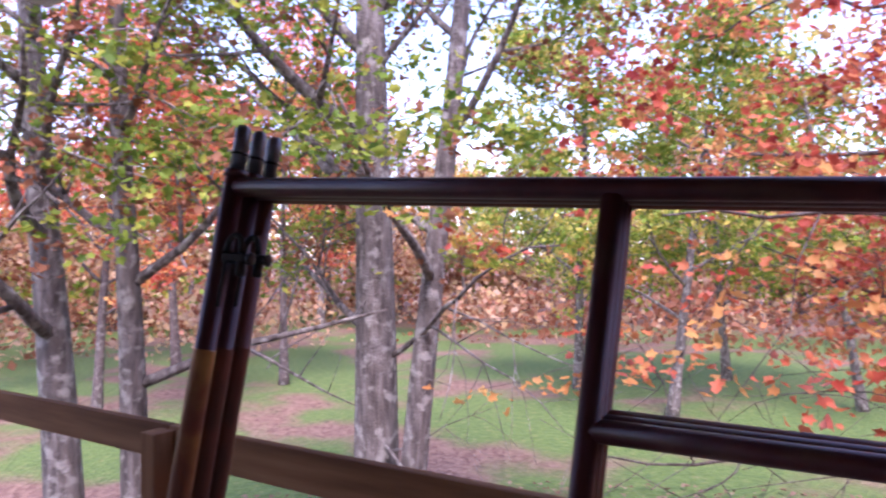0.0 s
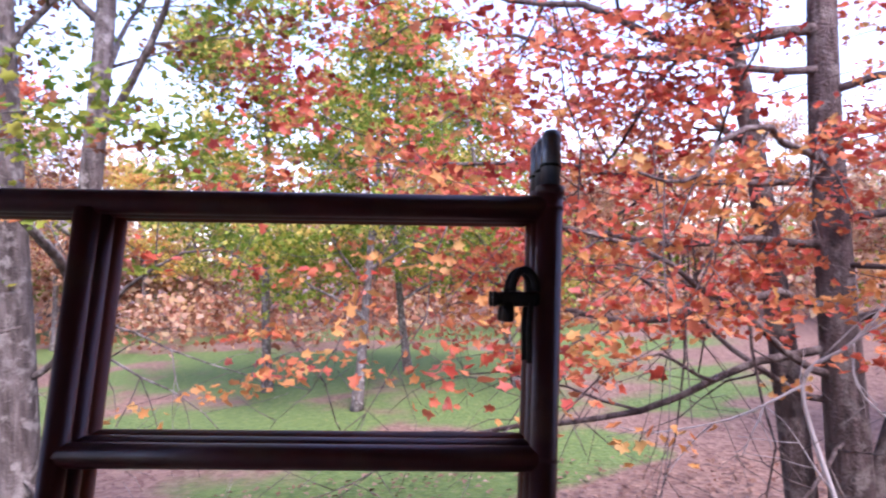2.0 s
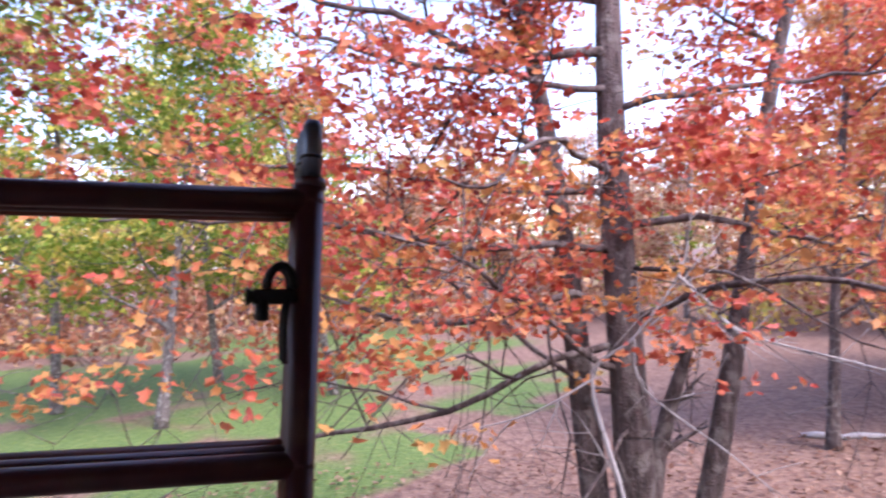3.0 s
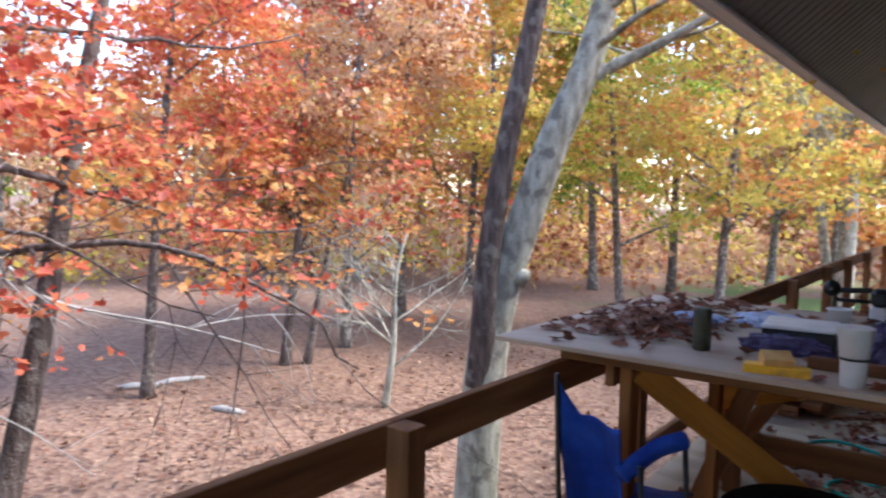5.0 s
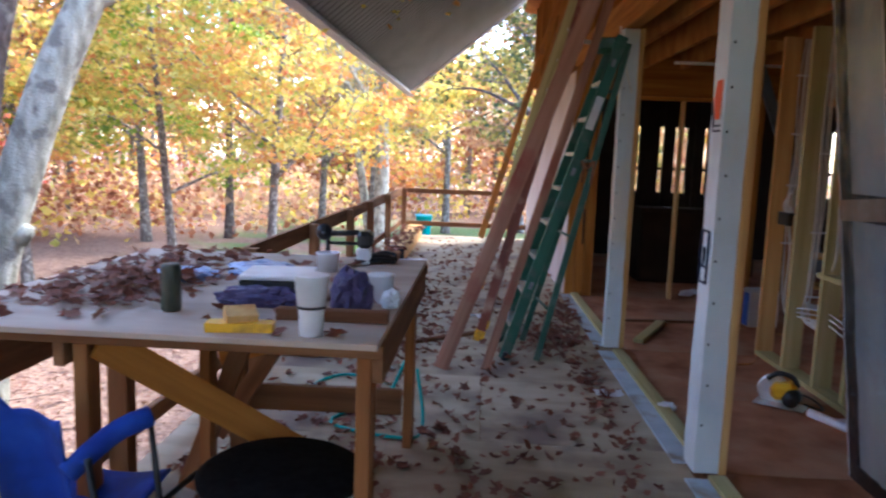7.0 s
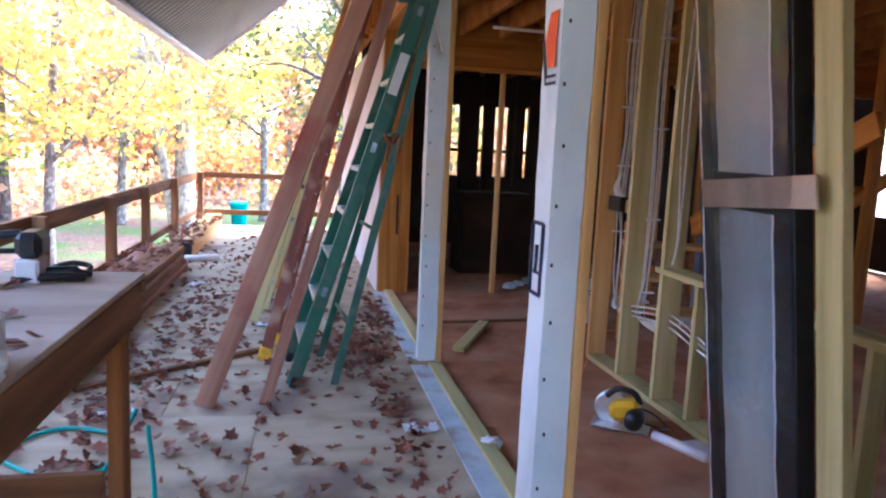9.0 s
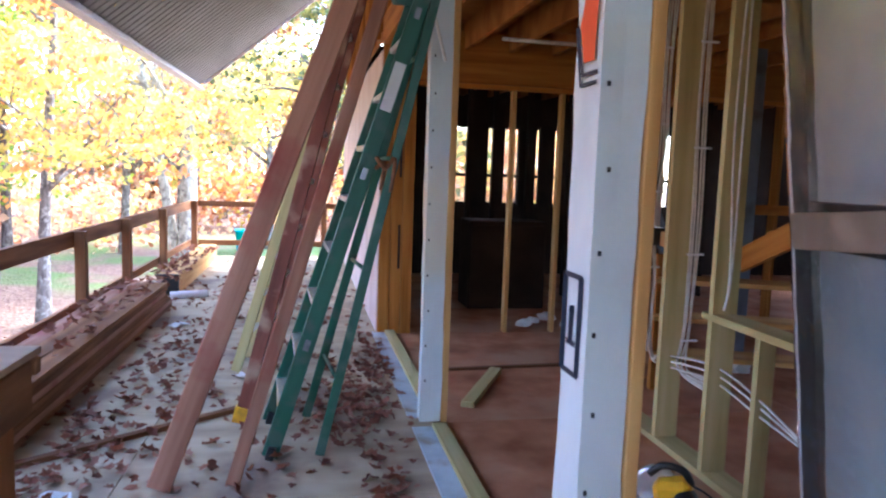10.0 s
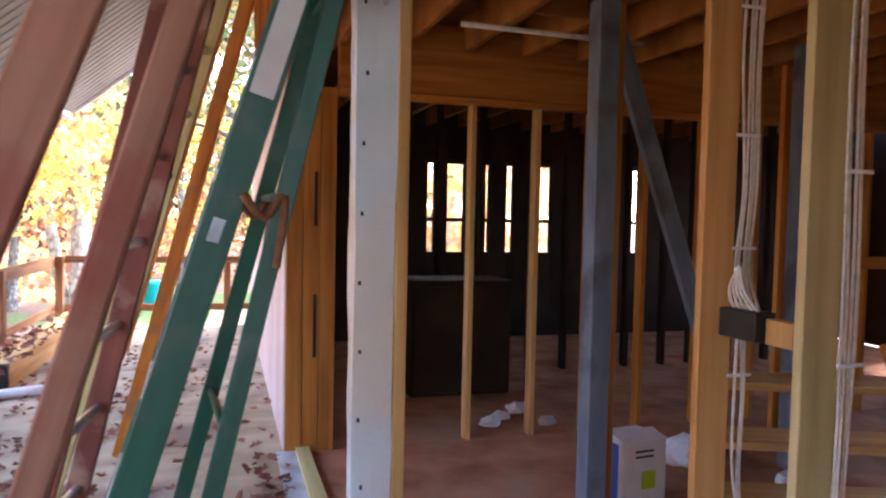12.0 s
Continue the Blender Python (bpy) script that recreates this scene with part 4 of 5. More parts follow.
for i, deg, dist, s in ((0, 17, 21, 0.95), (3, 24, 24, 0.9), (0, 9, 30, 1.1), (0, 34, 22, 0.9), (1, 42, 24, 1.0), (2, 47, 19, 0.9),  (0, 3, 38, 1.2), (2, -3, 40, 1.2), (0, -8, 44, 1.2), (1, 20, 34, 1.2), (2, 13, 36, 1.2), (0, 26, 33, 1.2), (1, 36, 33, 1.2), (2, 45, 34, 1.2), (1, 55, 33, 1.2), (0, 40, 40, 1.3), (2, 31, 42, 1.3),
                        (2, 70, 40, 0.9), (2, 78, 44, 0.85), (2, 85, 46, 0.85), (2, 92, 45, 0.8), (2, 103, 46, 0.85), (3, 99, 22, 0.75), (3, 107, 26, 0.85), (2, 111, 45, 0.8), (3, 118, 44, 0.8), (0, 125, 46, 0.85),
                        (2, 131, 42, 0.9), (4, 140, 26, 0.9), (1, 147, 32, 1.1), (4, 153, 22, 0.8), (2, 160, 30, 1.1), (4, 63, 15, 0.72), (3, 112, 20, 0.85), (3, 118, 24, 0.9), (0, 136, 46, 1.3), (1, 168, 40, 1.2)):
    x, y = bearing(deg, dist)
    wood(i, x, y, s, rng.random() * 360)
for p in protos:
    for c in list(p.children):
        bpy.data.objects.remove(c)
    bpy.data.objects.remove(p)

# far woods: trunks and leaf masses ringing the yard
rng = np.random.default_rng(9)
C, S = [], []
paths = []
for k in range(230):
    a = radians(-25 + 215 * rng.random())
    dist = 48 + 26 * rng.random()
    x, y = -dist * math.sin(a), dist * math.cos(a)
    z0 = GZ + (dist - 45) * 0.02
    h = 6 + 6.5 * rng.random()
    paths.append(([Vector((x, y, z0 - 0.3)), Vector((x + rng.normal() * 0.3, y, z0 + h * 0.5)), Vector((x + rng.normal() * 0.6, y, z0 + h))], [0.22, 0.16, 0.05], 5))
    for b in range(13):
        bx = np.array([x, y, z0 + h * (0.12 + 0.88 * rng.random())]) + rng.normal(size=3) * np.array([1.6, 1.6, 0.5])
        C.append(bx + rng.normal(size=(46, 3)) * np.array([0.9, 0.9, 0.6]))
C = np.concatenate(C)
V, F = tube_data(paths)
tr = mesh_ob("far_trunks", V, F, BARK)
tagged(tr, "thin grey trunks of the far woods", "woods", kind="stuff")
ang = np.degrees(np.arctan2(-C[::46, 0], C[::46, 1]))
third = np.where(ang > 66, rng.choice([0, 0, 0, 4, 3], len(ang)), rng.integers(0, 4, len(ang)))
for q, mt in enumerate((L_TAN, L_YELLOW, L_ORANGE, L_BROWN, L_GREEN)):
    sel = np.repeat(third == q, 46)
    o = new("far_woods", leaf_mesh("far_woods", C[sel], 0.45 * (0.6 + 0.8 * rng.random(sel.sum())), mt, rng, 0.2))
    tagged(o, "far autumn foliage at the edge of the yard", "woods", kind="stuff")

# brush along the woods' edge
rng = np.random.default_rng(12)
for q, mt in enumerate((L_TAN, L_BROWN, L_TAN, L_YELLOW)):
    n = 150
    a = np.radians(-25 + 215 * rng.random(n))
    dist = 34 + 16 * rng.random(n)
    base = np.stack([-dist * np.sin(a), dist * np.cos(a), GZ + 0.5 + 1.6 * rng.random(n)], 1)
    base = base[(base[:, 0] < -8) | (base[:, 1] > 45)]
    if q > 1:
        base = base[np.degrees(np.arctan2(-base[:, 0], base[:, 1])) < 66]
    c = np.repeat(base, 90, axis=0) + rng.normal(size=(len(base) * 90, 3)) * np.array([1.5, 1.5, 0.8])
    o = new("brush", leaf_mesh("brush", c, 0.34 * (0.6 + 0.8 * rng.random(len(c))), mt, rng, 0.2))
    tagged(o, "tangled low brush at the woods' edge", "brush", kind="stuff")

# ---- things on the deck ----


def scaffold_frame(off, material, label):
    """One welded tube frame: three legs, a head bar, a rung, coupling pins and locks. off: metres behind the front one."""
    T, W, M = 1.62, 1.30, 0.635
    racked = lambda pts: [(x, y + 0.039 * (z - T), z) for x, y, z in pts]      # the frame is knocked a little out of square
    ob = thing("scaffold_frame", label, "scaffold", "stacked scaffold frames", at=pose(-0.944, -1.345, 1.608, 0, 0, 12.8) @ pose(0, 0, 0, -3.26, -9.4, 0) @ Matrix.Translation((-off, -off * 0.02, off * 0.1)) @ Matrix.Translation((0, 0, -T)))
    R = 0.0172
    for y in (0.0, -W):
        leg = tube("leg", racked([(0, y, 0.03), (0, y, T + 0.026)]), R + 0.0012, material, ob, 16)
        pin = tube("coupling_pin", racked([(0, y, T + 0.026), (0, y, T + 0.104), (0, y, T + 0.112)]), [0.0142, 0.0142, 0.010], STEEL, ob, 14, "dark steel coupling pin")
        tube("collar", racked([(0, y, T + 0.018), (0, y, T + 0.030)]), R + 0.0035, material, leg, 16)
        tube("pin_band", racked([(0, y, T + 0.058), (0, y, T + 0.062)]), 0.0155, BLACKIRON, pin, 14)
        for z in (T, T - 0.337, 0.55):
            tube("weld", racked([(0, y - 0.004, z - 0.02), (0, y, z), (0, y + 0.004, z + 0.02)]), [R * 0.8, R * 1.12, R * 0.8], material, leg, 12)
        s = 1 if y < -0.5 else -1
        if y < -0.5:
            tube("painted_length", racked([(0, y, 0.04), (0, y, T - 0.29), (0, y, T - 0.287)]), R + 0.0022, RUSTY if off < 0.06 and off != 0.048 else REDRUST, leg, 16, "bare rusty lower length of the leg")
        if off > 0.06:
            continue
        lock = part("lock_bracket", box(0.016, 0.056, 0.019, Matrix.Translation((0.010, y + s * 0.040 - 0.006, T - 0.128)), 0.004), BLACKIRON, ob, "black lock bracket")
        arc = [(0.012, y + s * (0.018 + 0.016 * (1 - math.cos(q))), T - 0.118 + 0.030 * math.sin(q)) for q in [math.pi * k / 10 for k in range(11)]]
        tube("lock_loop", racked(arc), 0.0058, BLACKIRON, lock, 8)
        tube("lock_knob", racked([(0.012, y + s * 0.066, T - 0.128), (0.012, y + s * 0.074, T - 0.128), (0.012, y + s * 0.076, T - 0.128)]), [0.006, 0.012, 0.009], BLACKIRON, lock, 10)
        tube("lock_bolt", racked([(0.012, y + s * 0.054, T - 0.133), (0.012, y + s * 0.055, T - 0.156), (0.012, y + s * 0.055, T - 0.159)]), [0.008, 0.009, 0.006], BLACKIRON, lock, 8)
        tube("lock_strap", racked(smooth_path([(0.016, y + s * 0.024, T - 0.133), (0.020, y + s * 0.027, T - 0.168), (0.018, y + s * 0.025, T - 0.213)], 4)), 0.0042, BLACKIRON, lock, 6)
    tube("middle_leg", racked([(0, -M, 0.03), (0, -M, T - 0.01)]), R, material, ob, 16)
    tube("head_bar", racked([(0, -W, T), (0, 0, T)]), R, material, ob, 16)
    tube("rung", racked([(0, -M, T - 0.337), (0, 0, T - 0.337)]), R * 0.98, material, ob, 14)
    tube("rung", racked([(0, -M, 0.55), (0, 0, 0.55)]), R * 0.98, material, ob, 14)
    return ob


scaffold_frame(0.0, MAROON, "maroon tube scaffold frame with pins leaning by the railing")
scaffold_frame(0.048, MAROON, "maroon tube scaffold frame behind the front one")
scaffold_frame(0.096, REDRUST, "rusty red tube scaffold frame at the back")

# work table of plywood on a lumber frame
TZ = 1.02
table = thing("work_table", "large plywood work table on rough lumber legs, leaf-strewn", "table")
part("tabletop", box(1.58, 1.84, 0.02, Matrix.Translation((-0.99, 2.49, TZ - 0.01)), 0.002), PLY_TOP, table, "scuffed plywood tabletop")
for y in (1.66, 3.36):
    board("apron", (-1.5, y, TZ - 0.044), (-0.19, y, TZ - 0.044), 0.045, 0.038, LUMBER, table)
for x in (-0.215, -1.30):
    board("side_rail", (x, 1.69, TZ - 0.092), (x, 3.33, TZ - 0.092), 0.14, 0.038, LUMBER, table)
for x, y in ((-0.262, 1.76), (-1.24, 1.76), (-0.262, 3.25), (-1.24, 3.25), (-1.10, 2.5)):
    board("leg", (x, y, 0.0), (x, y, TZ - 0.022), 0.12 if x > -0.5 else 0.089, 0.05, LEGWOOD, table, side=(0, 1, 0))
board("brace", (-1.2, 1.77, 0.93), (-0.62, 2.4, 0.28), 0.12, 0.035, LUMBER_O, table, side=(0, 0, 1))
board("brace", (-1.2, 2.5, 0.05), (-0.9, 2.6, 0.92), 0.09, 0.035, LUMBER, table, side=(1, 0, 0))
board("brace", (-1.25, 3.0, 0.1), (-0.75, 3.05, 0.9), 0.09, 0.035, LUMBER, table, side=(1, 0, 0))
board("brace", (-1.18, 2.85, 0.58), (-0.28, 2.8, 0.88), 0.11, 0.035, LUMBER_O, table, side=(0, 0, 1))
board("cross_rail", (-1.16, 3.12, 0.28), (-0.29, 3.15, 0.28), 0.14, 0.038, LUMBER, table)
board("leg", (-1.16, 3.08, 0.0), (-1.16, 3.08, TZ - 0.022), 0.089, 0.04, LUMBER, table, side=(1, 0, 0))
strip = thing("wood_strip", "narrow lumber strip lying across the table", "lumber")
board("strip", (-0.60, 1.86, TZ + 0.021), (-0.205, 1.87, TZ + 0.021), 0.04, 0.05, LUMBER, strip)

# lumber stack along the railing
stack = thing("lumber_stack", "long stack of brown boards along the railing, leaves on top", "lumber")
rs = random.Random(4)
for lay in range(7):
    for col in range(3):
        x = -1.36 + col * 0.145 + rs.uniform(-0.008, 0.008)
        board("board", (x, 4.95 + rs.uniform(-0.15, 0.15), 0.025 + lay * 0.042), (x, 9.15 + rs.uniform(-0.25, 0.2), 0.025 + lay * 0.042), 0.14, 0.038, LUMBER if (lay + col) % 3 else PINKWOOD, stack, side=(1, 0, 0))
beamst = thing("timber_beam", "thick timber beam with a dark wrapped end on the deck", "lumber")
board("beam", (-1.18, 9.95, 0.12), (-1.22, 13.3, 0.12), 0.24, 0.24, LUMBER_Y, beamst, side=(1, 0, 0))
part("end_wrap", box(0.246, 0.05, 0.246, Matrix.Translation((-1.18, 9.96, 0.121))), BLACK, beamst, "black end wrap")
pipe = thing("pipe_offcut", "white plastic pipe offcut by the beam", "pipe")
tube("pipe", [(-1.1, 9.7, 0.045), (-0.72, 9.85, 0.045)], 0.042, WHITEP, pipe, 14)
flat = thing("floor_strip", "thin lumber strip lying across the deck", "lumber")
board("strip", (-0.95, 5.0, 0.016), (0.1, 5.85, 0.016), 0.05, 0.03, LUMBER, flat, side=(1, 0, 0))


def ladder(name, label, f0, f1, t0, t1, material, w, th, rungs, rung_mat, first=0.3, step=0.3, foot_mat=None, tread=None):
    """Two rails from feet f0, f1 to tops t0, t1 with rungs between."""
    ob = thing(name, label, "ladder", "ladders against the house")
    a0, a1, b0, b1 = (Vector(v) for v in (f0, f1, t0, t1))
    side = (a1 - a0).normalized()
    face = (b0 - a0).cross(side)
    for p, q in ((a0, b0), (a1, b1)):
        r = board("rail", p + (q - p) * 0.004, q, w, th, material, ob, side=tuple(side.cross((q - p).normalized())))
        if foot_mat:
            m, _ = span(p, p + (q - p).normalized() * 0.1, tuple(side.cross((q - p).normalized())))
            part("foot", box(w + 0.016, th + 0.02, 0.10, m), foot_mat, ob, "rubber ladder foot")
    L = (b0 - a0).length
    for k in range(rungs):
        s = (first + k * step) / L
        if s > 0.98:
            break
        p, q = a0 + (b0 - a0) * s, a1 + (b1 - a1) * s
        if tread:
            board("step", p, q, tread, 0.03, rung_mat, ob, side=(1, 0, 0.05))
        else:
            tube("rung", [p, q], 0.017, rung_mat, ob, 10)
    return ob


wl = thing("wooden_ladder", "pinkish wooden ladder with red paint patches leaning on the house", "ladder", "ladders against the house")
for f0, t0, w in (((-0.17, 4.70, 0.012), (1.03, 4.80, 3.33), 0.11), ((0.165, 4.72, 0.012), (1.11, 4.95, 3.33), 0.066)):
    board("rail", f0, t0, w, 0.045, PINKWOOD, wl, side=(1, 0, 0), bev=0.006)
for s_ in (0.74, 0.95):
    p, q = Vector((-0.17, 4.715, 0)).lerp(Vector((1.03, 4.815, 3.33)), s_), Vector((0.165, 4.735, 0)).lerp(Vector((1.11, 4.965, 3.33)), s_)
    board("cross_bar", p + Vector((0, 0.035, 0)), q + Vector((0, 0.035, 0)), 0.03, 0.02, ALU, wl, side=(0, 0, 1), bev=0.004)
ladder("red_ladder", "worn red-brown extension ladder leaning on the house", (0.10, 5.62, 0), (0.14, 6.05, 0), (0.92, 5.3, 3.3), (0.96, 5.75, 3.3), REDWOOD, 0.075, 0.03, 10, ALU, foot_mat=YELLOW)
OR_OB = ladder("orange_ladder", "orange fibreglass extension ladder leaning on the far wall", (0.085, 8.06, 0), (0.075, 8.47, 0), (0.98, 7.9, 3.4), (0.97, 8.31, 3.4), ORANGE, 0.075, 0.03, 11, ALU)
for p, q in (((0.08, 8.16, 0.62), (1.0, 8.0, 3.9)), ((0.07, 8.40, 0.62), (0.99, 8.24, 3.9))):
    board("fly_rail", p, q, 0.06, 0.026, ORANGE, OR_OB, side=(1, 0, 0))
ladder("old_ladder", "green-yellow weathered ladder between the others", (-0.05, 6.7, 0), (0.0, 7.1, 0), (0.85, 6.3, 3.1), (0.9, 6.7, 3.1), TREATED, 0.07, 0.03, 10, ALU)
# folded green stepladder
SL_OB = ladder("step_ladder", "folded green fibreglass stepladder leaning on a wrapped post", (0.31, 5.06, 0), (0.27, 5.62, 0), (1.10, 5.13, 2.55), (1.08, 5.45, 2.55), GREEN, 0.085, 0.032, 8, ALU, 0.28, 0.29, tread=0.085)
for p, q in (((0.575, 5.08, 0), (1.15, 5.15, 2.5)), ((0.49, 5.70, 0), (1.13, 5.44, 2.5))):
    board("rear_rail", p, q, 0.05, 0.028, GREEN, SL_OB, side=(1, 0, 0))
for s in (0.16, 0.4, 0.64, 0.86):
    tube("rear_brace", [Vector((0.575, 5.08, 0)).lerp(Vector((1.15, 5.15, 2.5)), s), Vector((0.49, 5.70, 0)).lerp(Vector((1.13, 5.44, 2.5)), s)], 0.012, GREEN, SL_OB, 8)
RUSTIRON = surface("rusty_iron_hinge", [(0.10, 0.035, 0.015), (0.20, 0.08, 0.03), (0.28, 0.13, 0.06)], (20, 20, 20), 0.7, 0.3, 90, dist=0.001)
for sp in ((0.84, 5.06, 1.60), (0.82, 5.45, 1.60)):
    tube("spreader", smooth_path([sp, (sp[0] + 0.05, sp[1] + 0.03, 1.545), (sp[0] + 0.10, sp[1] + 0.04, 1.60), (sp[0] + 0.08, sp[1] + 0.03, 1.42)], 4), 0.011, RUSTIRON, SL_OB, 8, "rusty spreader hinge")
for sz in (0.55, 1.45, 2.28):
    t_ = sz / 2.55
    m, _ = span((0.31 + 0.79 * t_, 5.06 + 0.07 * t_ - 0.046, sz), (0.31 + 0.79 * (t_ + 0.05), 5.06 + 0.07 * t_ - 0.043, sz + 0.127), (1, 0, 0))
    part("rivet_plate", box(0.03, 0.004, 0.06, m, 0.001), STEEL, SL_OB, "scuffed grey rivet plate")
for p, q in (((0.31, 5.06, 0), (1.10, 5.13, 2.55)), ((0.27, 5.62, 0), (1.08, 5.45, 2.55))):
    a_, b_ = Vector(p), Vector(q)
    m, _ = span(a_, a_ + (b_ - a_).normalized() * 0.07, (1, 0, 0))
    part("foot", box(0.044, 0.10, 0.07, m, 0.006), BLACK, SL_OB, "black rubber foot")
m, _ = span((1.03, 5.16, 2.50), (1.03, 5.44, 2.50), (1, 0, 0))
part("top_cap", box(0.20, 0.09, 0.30, m, 0.012), GREEN, SL_OB, "moulded green top cap")
lab = thing("ladder_label", "pale sticker on the green stepladder rail", "sticker")
m, _ = span((0.877, 5.082, 1.83), (0.961, 5.090, 2.1), (1, 0, 0))
part("sticker", box(0.06, 0.004, 0.26, m, 0), CARDW, lab)

# folding camp chair with its blue fabric
chair = thing("camp_chair", "blue folding camp chair with black frame at the table", "chair")
fab = bmesh.new()
nu, nv = 10, 14
rows = []
for i in range(nv + 1):
    v = i / nv
    r = []
    for j in range(nu + 1):
        u = j / nu
        peak = 0.16 * max(0, 1 - u * 3.2) if v > 0.6 else 0
        zt = 0.40 + 0.38 * v + peak * (v - 0.6) / 0.4
        r.append(fab.verts.new((-1.37 + 0.225 * u + 0.03 * v * (u - 0.4), 1.50 - 0.10 * v + 0.09 * math.sin(u * math.pi) * (1 - 0.3 * v), zt + 0.012 * math.sin(u * 9 + v * 4))))
    rows.append(r)
for a, b in zip(rows, rows[1:]):
    for j in range(nu):
        f = fab.faces.new((a[j], a[j + 1], b[j + 1], b[j]))
        f.smooth = True
bk = part("backrest", fab, BLUE, chair)
sm = bk.modifiers.new("thick", "SOLIDIFY")
sm.thickness = 0.008
st = bmesh.new()
rows = []
for i in range(9):
    r = []
    for j in range(11):
        u, v = j / 10, i / 8
        r.append(st.verts.new((-1.36 + 0.36 * u, 1.50 + 0.38 * v, 0.40 - 0.05 * math.sin(u * math.pi) * (1 - 0.5 * v) + 0.03 * v)))
    rows.append(r)
for a, b in zip(rows, rows[1:]):
    for j in range(10):
        f = st.faces.new((a[j], a[j + 1], b[j + 1], b[j]))
        f.smooth = True
so = part("seat", st, BLUE, chair)
sm = so.modifiers.new("thick", "SOLIDIFY")
sm.thickness = 0.008
tube("armrest", smooth_path([(-1.13, 1.44, 0.60), (-1.09, 1.50, 0.645), (-1.04, 1.58, 0.69), (-0.97, 1.66, 0.715)]), 0.036, BLUE, chair, 10, "padded blue armrest")
for p, q in (((-1.385, 1.49, 0.0), (-1.385, 1.40, 0.95)), ((-1.02, 1.5, 0.0), (-1.05, 1.42, 0.66)), ((-0.95, 1.76, 0.0), (-0.97, 1.66, 0.70)), ((-1.38, 1.88, 0.0), (-1.36, 1.88, 0.45)),
             ((-1.385, 1.5, 0.03), (-0.9, 1.88, 0.42)), ((-1.02, 1.52, 0.03), (-1.36, 1.88, 0.42))):
    tube("frame_tube", [p, q], 0.011, BLACK, chair, 8)

# round black stool seat
stool = thing("black_stool", "round black padded stool under the table edge", "stool")
bm = lathe([(0.27, 0.42), (0.295, 0.43), (0.30, 0.455), (0.27, 0.475), (0.15, 0.482), (0.001, 0.484)], 36)
sso = part("seat", bm, BLACKCLOTH, stool)
sso.location = (-0.58, 1.86, 0)
for k in range(4):
    a = k * math.pi / 2 + 0.5
    tube("leg", [(-0.58 + 0.2 * math.cos(a), 1.86 + 0.2 * math.sin(a), 0.43), (-0.58 + 0.27 * math.cos(a), 1.86 + 0.27 * math.sin(a), 0.0)], 0.012, BLACK, stool, 8)

# things on the table
cup = thing("plastic_cups", "stacked white plastic cups with a dark ring", "cup", at=Matrix.Translation((-0.43, 1.66, TZ)) @ Matrix.Diagonal((0.8, 0.8, 0.97, 1)))
part("lower_cup", lathe([(0.048, 0.0), (0.052, 0.09), (0.056, 0.095)]), WHITEP, cup)
part("upper_cup", lathe([(0.056, 0.10), (0.070, 0.20), (0.074, 0.203), (0.07, 0.205)]), WHITEP, cup)
part("ring", lathe([(0.0575, 0.092), (0.059, 0.096), (0.0575, 0.101)]), BLACK, cup, "dark ring")
can = thing("drink_can", "tall dark patterned can on the table", "can", at=Matrix.Translation((-1.00, 1.90, TZ)))
part("body", lathe([(0.03, 0), (0.036, 0.008), (0.036, 0.16), (0.03, 0.172), (0.028, 0.172)]), DARKCAN, can)
saw = thing("speed_square", "yellow plastic tool lying on the table", "tool", at=pose(-0.66, 1.66, TZ, 0, 0, 8) @ Matrix.Diagonal((0.8, 0.8, 0.85, 1)))
bm = bmesh.new()
vs = [bm.verts.new(p) for p in ((-0.14, -0.03, 0), (0.13, -0.03, 0), (0.13, 0.04, 0), (-0.02, 0.09, 0), (-0.14, 0.05, 0))]
f = bm.faces.new(vs)
r = bmesh.ops.extrude_face_region(bm, geom=[f])
bmesh.ops.translate(bm, vec=(0, 0, 0.035), verts=[v for v in r["geom"] if isinstance(v, bmesh.types.BMVert)])
bmesh.ops.recalc_face_normals(bm, faces=bm.faces[:])
part("body", bm, YELLOW, saw)
part("blade", box(0.13, 0.09, 0.05, pose(-0.01, 0.04, 0.052, 18, 0, 20)), LUMBER_Y, saw, "tan wedge")
crate = thing("tool_box", "black box with a glossy white lid on the table", "box", at=pose(-0.70, 2.24, TZ, 0, 0, 6))
part("body", box(0.27, 0.26, 0.085, Matrix.Translation((0, 0, 0.043)), 0.006), BLACK, crate)
part("lid", box(0.28, 0.27, 0.018, Matrix.Translation((0, 0, 0.095)), 0.006), WHITEP, crate, "glossy white lid")
